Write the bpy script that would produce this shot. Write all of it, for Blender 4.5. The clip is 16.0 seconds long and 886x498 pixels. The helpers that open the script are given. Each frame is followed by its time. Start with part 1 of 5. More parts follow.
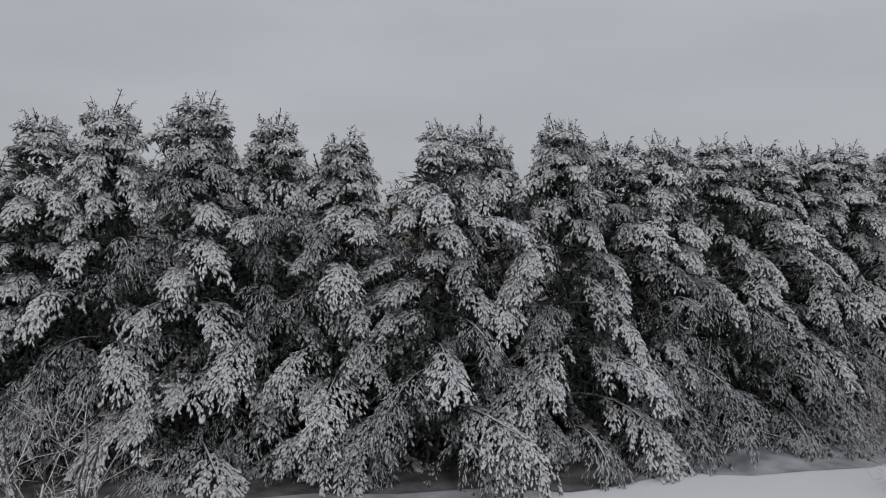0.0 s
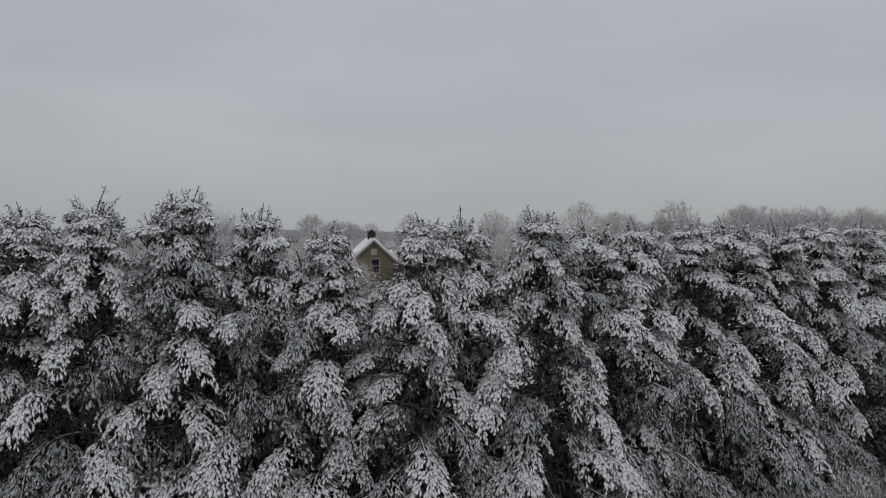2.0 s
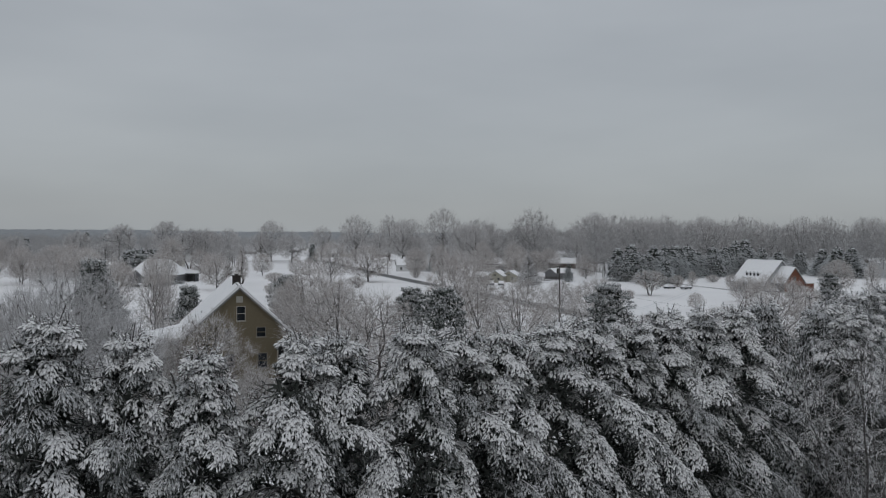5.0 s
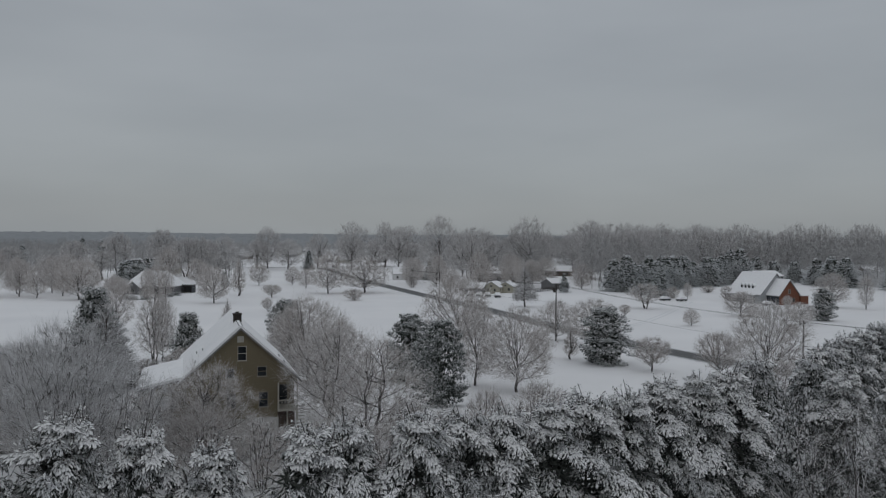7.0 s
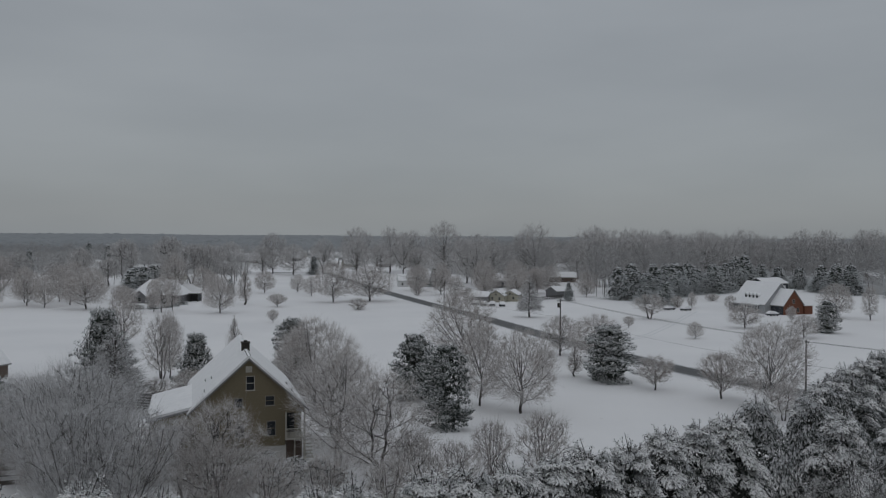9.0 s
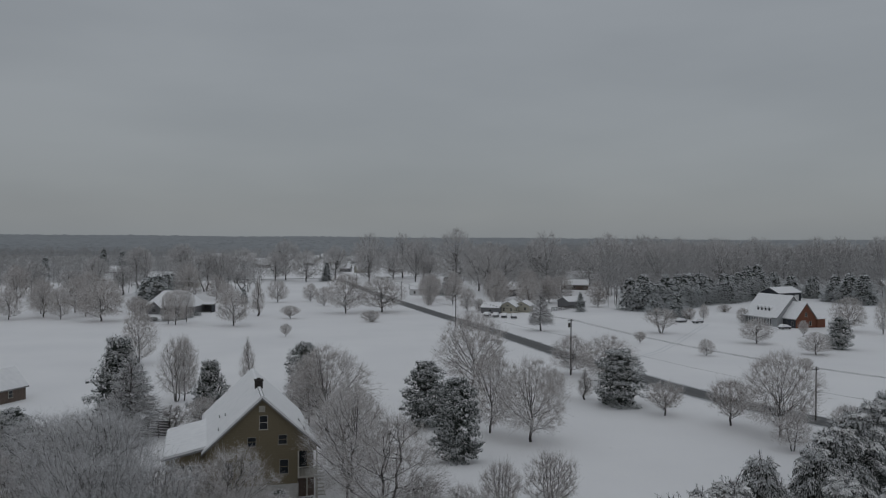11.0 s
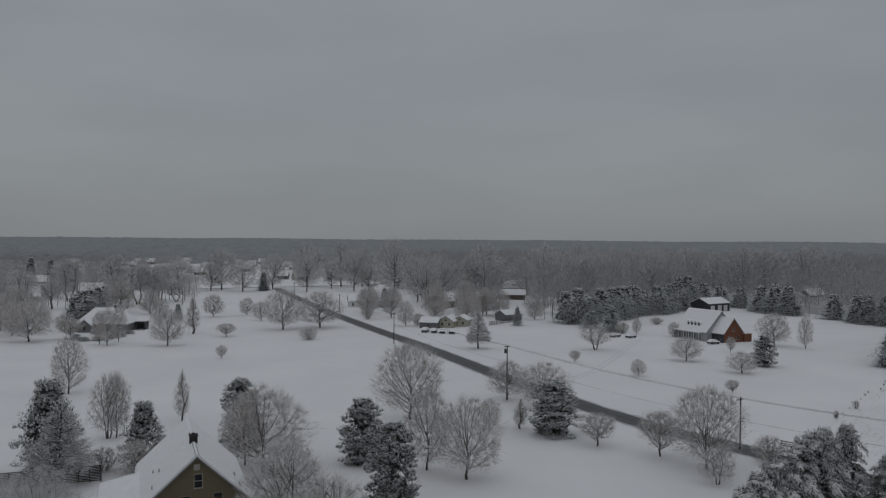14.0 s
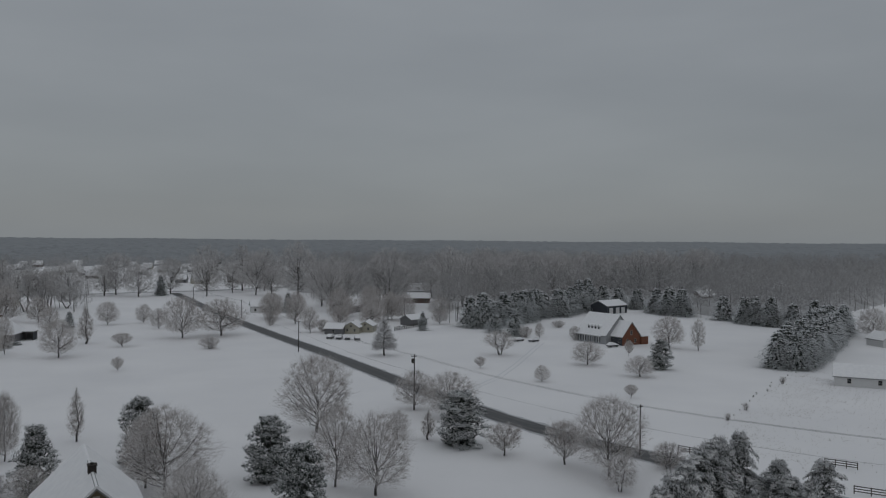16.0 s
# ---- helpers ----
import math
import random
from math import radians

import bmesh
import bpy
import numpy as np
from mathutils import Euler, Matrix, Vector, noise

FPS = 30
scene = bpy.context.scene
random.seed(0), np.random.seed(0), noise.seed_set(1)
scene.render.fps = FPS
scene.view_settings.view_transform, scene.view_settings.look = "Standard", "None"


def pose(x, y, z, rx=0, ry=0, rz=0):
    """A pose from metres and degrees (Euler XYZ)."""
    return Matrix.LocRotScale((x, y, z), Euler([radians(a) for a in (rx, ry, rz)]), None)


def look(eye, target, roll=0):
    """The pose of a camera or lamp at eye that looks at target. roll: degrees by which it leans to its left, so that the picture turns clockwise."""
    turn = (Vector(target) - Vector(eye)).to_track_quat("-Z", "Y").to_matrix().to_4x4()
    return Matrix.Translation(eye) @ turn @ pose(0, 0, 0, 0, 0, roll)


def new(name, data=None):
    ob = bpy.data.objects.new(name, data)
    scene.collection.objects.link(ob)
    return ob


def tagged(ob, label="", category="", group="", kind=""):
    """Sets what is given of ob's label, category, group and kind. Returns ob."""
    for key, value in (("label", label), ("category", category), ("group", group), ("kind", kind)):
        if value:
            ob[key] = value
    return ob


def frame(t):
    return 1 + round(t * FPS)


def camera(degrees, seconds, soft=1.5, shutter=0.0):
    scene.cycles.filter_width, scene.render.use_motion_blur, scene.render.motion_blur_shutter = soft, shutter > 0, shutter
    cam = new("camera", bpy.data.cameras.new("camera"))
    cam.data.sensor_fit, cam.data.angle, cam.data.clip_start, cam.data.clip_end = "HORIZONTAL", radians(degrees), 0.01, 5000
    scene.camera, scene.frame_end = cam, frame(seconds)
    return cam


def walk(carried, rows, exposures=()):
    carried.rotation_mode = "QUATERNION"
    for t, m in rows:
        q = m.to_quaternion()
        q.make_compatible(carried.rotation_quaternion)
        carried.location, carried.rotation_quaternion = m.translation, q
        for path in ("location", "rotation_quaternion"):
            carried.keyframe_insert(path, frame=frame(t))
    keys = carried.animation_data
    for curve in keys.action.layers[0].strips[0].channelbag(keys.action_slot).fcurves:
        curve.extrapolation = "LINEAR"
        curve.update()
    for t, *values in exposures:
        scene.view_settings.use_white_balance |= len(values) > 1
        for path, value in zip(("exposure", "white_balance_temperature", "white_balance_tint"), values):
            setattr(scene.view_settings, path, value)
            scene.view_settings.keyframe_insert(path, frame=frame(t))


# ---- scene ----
cam = camera(56.0, 16.0, soft=1.15)

PATH = [
    (0, (1.156, 3.133, 9.487), (1.156, 5.133, 9.457), 0.4),
    (0.5, (1.197, 2.938, 10.34), (1.196, 4.938, 10.31), 0.4),
    (1, (1.204, 2.778, 11.444), (1.202, 4.778, 11.413), 0.4),
    (1.5, (1.178, 2.643, 12.481), (1.176, 4.643, 12.451), 0.4),
    (2, (1.123, 2.523, 13.315), (1.17, 4.522, 13.286), 0.4),
    (2.5, (1.042, 2.409, 13.815), (1.215, 4.402, 13.785), 0.4),
    (3, (0.939, 2.295, 14.286), (1.277, 4.266, 14.257), 0.4),
    (3.5, (0.818, 2.175, 15.071), (1.186, 4.141, 15.042), 0.4),
    (4, (0.685, 2.044, 16.109), (1.055, 4.009, 16.08), 0.4),
    (6.5, (-0.022, 1.117, 21.136), (0.362, 3.08, 21.109), 0.4),
    (7, (-0.141, 0.871, 22.188), (0.245, 2.833, 22.162), 0.4),
    (7.5, (-0.246, 0.606, 23.262), (0.142, 2.568, 23.235), 0.4),
    (8, (-0.333, 0.324, 23.878), (0.057, 2.286, 23.851), 0.4),
    (8.5, (-0.4, 0.029, 24.468), (-0.015, 1.991, 24.443), 0.4),
    (9, (-0.447, -0.276, 25.365), (-0.072, 1.688, 25.341), 0.4),
    (11.5, (-0.408, -1.789, 30.836), (-0.064, 0.181, 30.813), 0.4),
    (12, (-0.368, -2.049, 31.877), (-0.018, -0.08, 31.855), 0.4),
    (12.5, (-0.331, -2.279, 32.834), (0.042, -0.315, 32.812), 0.4),
    (13, (-0.306, -2.473, 33.855), (0.115, -0.518, 33.834), 0.4),
    (13.5, (-0.304, -2.622, 34.782), (0.153, -0.675, 34.76), 0.4),
    (14, (-0.337, -2.718, 35.714), (0.151, -0.779, 35.693), 0.4),
    (14.5, (-0.418, -2.755, 36.545), (0.099, -0.823, 36.525), 0.4),
    (15, (-0.565, -2.724, 37.236), (-0.036, -0.795, 37.216), 0.4),
    (15.5, (-0.795, -2.616, 37.698), (-0.205, -0.706, 37.678), 0.4),
    (16, (-1.129, -2.424, 38.024), (-0.42, -0.554, 38.004), 0.4),
]
walk(cam, [(t, look(eye, target, roll)) for t, eye, target, roll in PATH],
     exposures=[(0, -0.08, 6650, 13), (2, -0.07, 6620, 12), (4, -0.13, 6560, 11), (6.5, -0.42, 6500, 10), (9, -0.62, 6500, 10), (11.5, -0.74, 6500, 10), (14, -0.82, 6500, 10), (16, -0.85, 6500, 10)])


# ---- light: flat overcast morning ----
world = bpy.data.worlds.new("overcast_sky")
scene.world = world
world.use_nodes = True
wn, wl = world.node_tree.nodes, world.node_tree.links
wn.clear()
w_out = wn.new("ShaderNodeOutputWorld")
w_bg = wn.new("ShaderNodeBackground")
w_co = wn.new("ShaderNodeTexCoord")
w_sep = wn.new("ShaderNodeSeparateXYZ")
w_ramp = wn.new("ShaderNodeValToRGB")
w_map = wn.new("ShaderNodeMapping")
w_noise = wn.new("ShaderNodeTexNoise")
w_sky = wn.new("ShaderNodeTexSky")
w_sky.sky_type = "NISHITA"
w_sky.sun_disc = False
w_sky.sun_elevation = radians(28)
w_sky.sun_rotation = radians(200)
w_dim = wn.new("ShaderNodeMix")
w_dim.data_type = "RGBA"
w_dim.inputs[0].default_value = 0.006
w_mul = wn.new("ShaderNodeMix")
w_mul.data_type = "RGBA"
w_mul.blend_type = "MULTIPLY"
w_mul.inputs[0].default_value = 1.0
w_cr = wn.new("ShaderNodeValToRGB")
el = w_ramp.color_ramp.elements
el[0].position, el[0].color = 0.0, (0.317, 0.342, 0.362, 1)
el[1].position, el[1].color = 1.0, (0.63, 0.67, 0.71, 1)
for pos, col in ((0.03, (0.330, 0.352, 0.370, 1)), (0.12, (0.350, 0.374, 0.394, 1)), (0.30, (0.391, 0.42, 0.448, 1))):
    e = el.new(pos)
    e.color = col
w_map.inputs["Scale"].default_value = (1.2, 1.2, 4.5)
w_noise.inputs["Scale"].default_value = 1.6
w_noise.inputs["Detail"].default_value = 4
w_cr.color_ramp.elements[0].position, w_cr.color_ramp.elements[0].color = 0.3, (0.88, 0.885, 0.895, 1)
w_cr.color_ramp.elements[1].position, w_cr.color_ramp.elements[1].color = 0.7, (1.06, 1.06, 1.06, 1)
wl.new(w_co.outputs["Generated"], w_sep.inputs[0])
wl.new(w_sep.outputs["Z"], w_ramp.inputs[0])
wl.new(w_co.outputs["Generated"], w_map.inputs[0])
wl.new(w_map.outputs[0], w_noise.inputs["Vector"])
wl.new(w_noise.outputs[0], w_cr.inputs[0])
wl.new(w_ramp.outputs[0], w_mul.inputs[6])
wl.new(w_cr.outputs[0], w_mul.inputs[7])
wl.new(w_mul.outputs[2], w_dim.inputs[6])
wl.new(w_sky.outputs[0], w_dim.inputs[7])
wl.new(w_dim.outputs[2], w_bg.inputs[0])
w_bg.inputs[1].default_value = 1.14
wl.new(w_bg.outputs[0], w_out.inputs[0])

sun_data = bpy.data.lights.new("sun", "SUN")
sun_data.energy = 0.12
sun_data.angle = radians(60)
sun_data.color = (1.0, 0.97, 0.93)
sun_ob = new("sun", sun_data)
sun_ob.matrix_world = look((0, -40, 90), (0, 20, 0))


# ---- materials ----
def material(name, rough=0.8):
    m = bpy.data.materials.new(name)
    m.use_nodes = True
    b = m.node_tree.nodes["Principled BSDF"]
    b.inputs["Roughness"].default_value = rough
    return m, m.node_tree.nodes, m.node_tree.links, b


def noise_node(n, l, scale, detail=4, stretch=None, coords="Object"):
    co = n.new("ShaderNodeTexCoord")
    t = n.new("ShaderNodeTexNoise")
    t.inputs["Scale"].default_value = scale
    t.inputs["Detail"].default_value = detail
    if stretch:
        mp = n.new("ShaderNodeMapping")
        mp.inputs["Scale"].default_value = stretch
        l.new(co.outputs[coords], mp.inputs[0])
        l.new(mp.outputs[0], t.inputs["Vector"])
    else:
        l.new(co.outputs[coords], t.inputs["Vector"])
    return t.outputs[0]


def ramp_node(n, l, src, stops):
    r = n.new("ShaderNodeValToRGB")
    e = r.color_ramp.elements
    e[0].position, e[0].color = stops[0][0], (*stops[0][1], 1)
    e[1].position, e[1].color = stops[-1][0], (*stops[-1][1], 1)
    for p, c in stops[1:-1]:
        x = e.new(p)
        x.color = (*c, 1)
    l.new(src, r.inputs[0])
    return r.outputs[0]


def bump_node(n, l, src, b, dist, strength=0.6):
    k = n.new("ShaderNodeBump")
    k.inputs["Distance"].default_value = dist
    k.inputs["Strength"].default_value = strength
    l.new(src, k.inputs["Height"])
    l.new(k.outputs[0], b.inputs["Normal"])


def plain(name, c1, c2, scale=2.0, rough=0.8, bump=0.0, stretch=None, metal=0.0):
    m, n, l, b = material(name, rough)
    s = noise_node(n, l, scale, 6, stretch)
    l.new(ramp_node(n, l, s, [(0.3, c1), (0.7, c2)]), b.inputs["Base Color"])
    b.inputs["Metallic"].default_value = metal
    if bump:
        bump_node(n, l, s, b, bump)
    return m


def snowy(name, dark1, dark2, snow, low, high, scale, wobble, vary=0.55):
    """Foliage or bark with snow lying on what faces up."""
    m, n, l, b = material(name, 0.85)
    geo = n.new("ShaderNodeNewGeometry")
    sep = n.new("ShaderNodeSeparateXYZ")
    l.new(geo.outputs["Normal"], sep.inputs[0])
    s = noise_node(n, l, scale, 3)
    ma = n.new("ShaderNodeMath")
    ma.operation = "MULTIPLY_ADD"
    ma.inputs[1].default_value = wobble
    l.new(s, ma.inputs[0])
    l.new(sep.outputs["Z"], ma.inputs[2])
    isl = n.new("ShaderNodeMath")
    isl.operation = "MULTIPLY_ADD"
    isl.inputs[1].default_value = vary
    l.new(geo.outputs["Random Per Island"], isl.inputs[0])
    l.new(ma.outputs[0], isl.inputs[2])
    r = n.new("ShaderNodeMapRange")
    r.inputs["From Min"].default_value = low
    r.inputs["From Max"].default_value = high
    l.new(isl.outputs[0], r.inputs["Value"])
    dk = ramp_node(n, l, noise_node(n, l, scale * 0.37, 3), [(0.3, dark1), (0.7, dark2)])
    mx = n.new("ShaderNodeMix")
    mx.data_type = "RGBA"
    l.new(r.outputs[0], mx.inputs[0])
    l.new(dk, mx.inputs[6])
    mx.inputs[7].default_value = (*snow, 1)
    l.new(mx.outputs[2], b.inputs["Base Color"])
    return m


SNOW_C = (0.825, 0.82, 0.83)


def snow_ground():
    m, n, l, b = material("snow_ground", 0.75)
    big = noise_node(n, l, 0.035, 5)
    fine = noise_node(n, l, 1.3, 6)
    c = ramp_node(n, l, big, [(0.3, (0.795, 0.790, 0.802)), (0.72, (0.87, 0.862, 0.868))])
    # dry grass tips that show through here and there
    g = n.new("ShaderNodeMapRange")
    g.inputs["From Min"].default_value, g.inputs["From Max"].default_value = 0.70, 0.82
    l.new(noise_node(n, l, 0.9, 8), g.inputs["Value"])
    mx = n.new("ShaderNodeMix")
    mx.data_type = "RGBA"
    mxf = n.new("ShaderNodeMath")
    mxf.operation = "MULTIPLY"
    mxf.inputs[1].default_value = 0.35
    l.new(g.outputs[0], mxf.inputs[0])
    l.new(mxf.outputs[0], mx.inputs[0])
    l.new(c, mx.inputs[6])
    mx.inputs[7].default_value = (0.35, 0.32, 0.27, 1)
    l.new(mx.outputs[2], b.inputs["Base Color"])
    bump_node(n, l, fine, b, 0.05, 0.5)
    return m


M_SNOW = snow_ground()
M_ROOFSNOW = plain("roof_snow", (0.80, 0.80, 0.815), (0.87, 0.868, 0.875), 1.2, 0.7, 0.04)
M_PINE = snowy("snowy_pine_needles", (0.026, 0.032, 0.027), (0.05, 0.058, 0.048), (0.86, 0.852, 0.855), -0.15, 0.72, 19.0, 1.0, 0.40)
M_PINE_L = snowy("dusted_pine_needles", (0.03, 0.036, 0.03), (0.06, 0.068, 0.056), (0.66, 0.665, 0.68), 0.75, 1.5, 22.0, 1.0, 0.5)
M_PINE_IN = plain("pine_inner_needles", (0.022, 0.026, 0.023), (0.05, 0.056, 0.048), 6.0, 0.9)
M_EVER = snowy("snowy_evergreen_leaves", (0.033, 0.044, 0.039), (0.064, 0.079, 0.068), (0.74, 0.745, 0.755), 0.62, 1.3, 4.5, 0.6, 0.2)
M_EVER_IN = plain("evergreen_inner_leaves", (0.032, 0.039, 0.033), (0.06, 0.07, 0.058), 4.0, 0.9)
M_CONIF = snowy("snowy_conifer_far", (0.020, 0.036, 0.035), (0.042, 0.062, 0.060), (0.72, 0.735, 0.75), 0.86, 1.5, 1.6, 0.7, 0.25)
M_BARK = snowy("pine_bark", (0.035, 0.03, 0.027), (0.07, 0.06, 0.052), SNOW_C, 0.95, 1.4, 6.0, 0.8)
M_TRUNK = plain("tree_bark", (0.045, 0.04, 0.037), (0.11, 0.10, 0.095), 5.0, 0.9, 0.02, (1, 1, 0.25))
M_TWIG = snowy("frosted_twigs", (0.215, 0.172, 0.147), (0.33, 0.278, 0.243), (0.715, 0.70, 0.697), -0.1, 1.15, 1.5, 0.8)
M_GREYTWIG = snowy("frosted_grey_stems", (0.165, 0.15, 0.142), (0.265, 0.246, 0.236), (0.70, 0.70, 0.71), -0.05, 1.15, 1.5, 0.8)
# frosted twigs made paler and greyer: distance haze in the base colour
M_FARTWIG = snowy("hazed_far_twigs", (0.31, 0.288, 0.274), (0.41, 0.385, 0.37), (0.68, 0.672, 0.675), -0.1, 1.3, 0.5, 0.8)
M_LIMB = snowy("snow_coated_limbs", (0.05, 0.045, 0.042), (0.10, 0.092, 0.085), SNOW_C, 0.86, 1.3, 6.0, 0.8)
# pale, low-contrast greys carry both frost and the haze over the woods
M_WOODS = snowy("hazed_frosted_woods", (0.315, 0.308, 0.303), (0.37, 0.362, 0.358), (0.44, 0.44, 0.447), 0.1, 1.9, 0.12, 0.9, 0.05)
# dark mottle that paints the pines' shade on the snow
M_PINE_SHADE = plain("pine_row_shade", (0.045, 0.04, 0.036), (0.24, 0.235, 0.235), 0.9, 0.9, 0.02)
M_ROAD = plain("wet_asphalt", (0.035, 0.036, 0.038), (0.075, 0.076, 0.08), 0.6, 0.55, 0.01, (1, 1, 1))
M_TREAD = plain("worn_road_middle", (0.10, 0.098, 0.096), (0.17, 0.168, 0.165), 0.8, 0.7)
# paler than tree_bark, for the trunks far off
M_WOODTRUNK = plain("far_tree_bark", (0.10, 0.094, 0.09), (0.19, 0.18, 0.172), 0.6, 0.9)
M_PALE = plain("pale_grey_siding", (0.30, 0.31, 0.32), (0.38, 0.39, 0.40), 2.0, 0.75, 0, (1, 1, 5))
# mid grey for the soft outer edge of that painted shade
M_SHADE_RIM = plain("pine_shade_rim", (0.24, 0.24, 0.245), (0.58, 0.585, 0.6), 0.8, 0.85, 0.02)
M_TRACK = plain("driven_snow", (0.66, 0.67, 0.685), (0.78, 0.785, 0.80), 0.7, 0.75, 0.03)
M_SLUSH = plain("road_edge_slush", (0.30, 0.30, 0.31), (0.62, 0.63, 0.65), 0.8, 0.7, 0.03)
M_SIDING = plain("tan_siding", (0.165, 0.135, 0.085), (0.20, 0.165, 0.105), 3.0, 0.75, 0.0, (1, 1, 6))
M_TRIM = plain("cream_trim", (0.42, 0.40, 0.35), (0.50, 0.48, 0.43), 3.0, 0.6)
M_GREYTRIM = plain("grey_fascia", (0.20, 0.20, 0.20), (0.27, 0.27, 0.27), 3.0, 0.7)
M_WINTRIM = plain("tan_window_trim", (0.24, 0.225, 0.19), (0.30, 0.28, 0.24), 3.0, 0.6)
M_FOUND = plain("parged_foundation", (0.40, 0.39, 0.37), (0.52, 0.51, 0.49), 2.0, 0.9, 0.01)
M_BRICK_D = plain("sooty_chimney_brick", (0.02, 0.017, 0.016), (0.05, 0.04, 0.036), 6.0, 0.9, 0.01)
M_BRICK = plain("red_brick", (0.15, 0.058, 0.034), (0.21, 0.085, 0.05), 2.5, 0.85, 0.01, (1, 1, 3))
M_DARKWALL = plain("dark_board_wall", (0.03, 0.034, 0.042), (0.055, 0.06, 0.07), 2.0, 0.8, 0, (4, 4, 0.6))
M_WHITE = plain("white_siding", (0.55, 0.55, 0.55), (0.66, 0.66, 0.66), 2.0, 0.7, 0, (1, 1, 5))
M_YELLOW = plain("pale_yellow_siding", (0.34, 0.325, 0.265), (0.41, 0.39, 0.32), 2.0, 0.7, 0, (1, 1, 5))
M_GREYWALL = plain("grey_siding", (0.12, 0.12, 0.125), (0.18, 0.18, 0.185), 2.0, 0.8, 0, (1, 1, 5))
M_BROWNWALL = plain("brown_brick_wall", (0.10, 0.075, 0.062), (0.16, 0.12, 0.10), 2.0, 0.85)
M_WOOD = plain("weathered_wood", (0.07, 0.062, 0.055), (0.13, 0.118, 0.105), 4.0, 0.85, 0.005, (1, 1, 0.3))
M_POLE = plain("creosoted_pole", (0.03, 0.026, 0.023), (0.06, 0.052, 0.046), 4.0, 0.85, 0.005, (1, 1, 0.2))
M_METAL = plain("galvanised_metal", (0.25, 0.26, 0.27), (0.34, 0.35, 0.36), 5.0, 0.45, 0, None, 0.8)
M_CAR = plain("dark_car_paint", (0.03, 0.033, 0.04), (0.05, 0.054, 0.062), 3.0, 0.3)
M_COVER = plain("dark_green_cover", (0.012, 0.024, 0.024), (0.022, 0.038, 0.037), 2.0, 0.6)
M_TYRE = plain("tyre_rubber", (0.015, 0.015, 0.015), (0.03, 0.03, 0.03), 6.0, 0.9)
M_WEED = plain("dead_weeds", (0.14, 0.115, 0.085), (0.26, 0.22, 0.17), 8.0, 0.9)
# light blue-grey stands for haze over the far canopy
M_FAR = snowy("hazed_forest_canopy", (0.145, 0.157, 0.166), (0.185, 0.197, 0.206), (0.32, 0.335, 0.35), 1.0, 2.6, 0.03, 0.9)


def glass_mat():
    m, n, l, b = material("window_glass", 0.08)
    s = noise_node(n, l, 1.5, 2)
    l.new(ramp_node(n, l, s, [(0.3, (0.012, 0.014, 0.017)), (0.7, (0.03, 0.034, 0.04))]), b.inputs["Base Color"])
    return m


M_GLASS = glass_mat()


# ---- mesh tools ----
def np_mesh(name, verts, faces, mat, smooth=False):
    """A mesh from arrays of points and of faces with equal corner counts."""
    me = bpy.data.meshes.new(name)
    verts, faces = np.asarray(verts, np.float32), np.asarray(faces, np.int32)
    k = faces.shape[1]
    me.vertices.add(len(verts))
    me.vertices.foreach_set("co", verts.ravel())
    me.loops.add(faces.size)
    me.loops.foreach_set("vertex_index", faces.ravel())
    me.polygons.add(len(faces))
    me.polygons.foreach_set("loop_start", np.arange(0, faces.size, k, dtype=np.int32))
    me.polygons.foreach_set("use_smooth", np.full(len(faces), smooth))
    me.update(calc_edges=True)
    me.materials.append(mat)
    return me


def across(d):
    """Two unit vectors square to each row of d."""
    ref = np.where(np.abs(d[:, 2:3]) > 0.9, np.array([[1.0, 0, 0]]), np.array([[0, 0, 1.0]]))
    u = np.cross(d, ref)
    u /= np.linalg.norm(u, axis=1, keepdims=True) + 1e-9
    return u, np.cross(u, d)


def spindles(p, d, length, r, sides=4, fat=0.38):
    """Pointed drops from p along d: points and triangles."""
    d = d / (np.linalg.norm(d, axis=1, keepdims=True) + 1e-9)
    u, v = across(d)
    n = len(p)
    ang = np.arange(sides) * 2 * np.pi / sides + np.pi / 2
    ring = p[:, None] + d[:, None] * (length * fat)[:, None, None] + (u[:, None] * np.cos(ang)[None, :, None] + v[:, None] * np.sin(ang)[None, :, None]) * r[:, None, None]
    pts = np.concatenate([p[:, None], ring, (p + d * length[:, None])[:, None]], 1).reshape(-1, 3)
    base = (np.arange(n) * (sides + 2))[:, None]
    tri = []
    for k in range(sides):
        a, b = 1 + k, 1 + (k + 1) % sides
        tri.append(np.concatenate([base, base + b, base + a], 1))
        tri.append(np.concatenate([base + sides + 1, base + a, base + b], 1))
    return pts, np.concatenate(tri)


def tents(p, d, length, w, fat=0.6, drop=0.45):
    """Small ridged clumps from p along d, like roofs: points and triangles."""
    d = d / (np.linalg.norm(d, axis=1, keepdims=True) + 1e-9)
    u, v = across(d)
    m = p + d * (length * fat)[:, None] - v * (w * drop)[:, None]
    pts = np.stack([p, m - u * w[:, None], p + d * length[:, None], m + u * w[:, None]], 1).reshape(-1, 3)
    b = (np.arange(len(p)) * 4)[:, None]
    return pts, np.concatenate([np.concatenate([b, b + 1, b + 2], 1), np.concatenate([b, b + 2, b + 3], 1)])


def blades(a, b, w, rng):
    """Thin pointed slivers from a to b: points and triangles."""
    d = b - a
    d = d / (np.linalg.norm(d, axis=1, keepdims=True) + 1e-9)
    u, v = across(d)
    t = rng.uniform(0, np.pi, len(a))[:, None]
    o = (u * np.cos(t) + v * np.sin(t)) * w[:, None] / 2
    pts = np.stack([a - o, a + o, b], 1).reshape(-1, 3)
    return pts, np.arange(len(pts)).reshape(-1, 3)


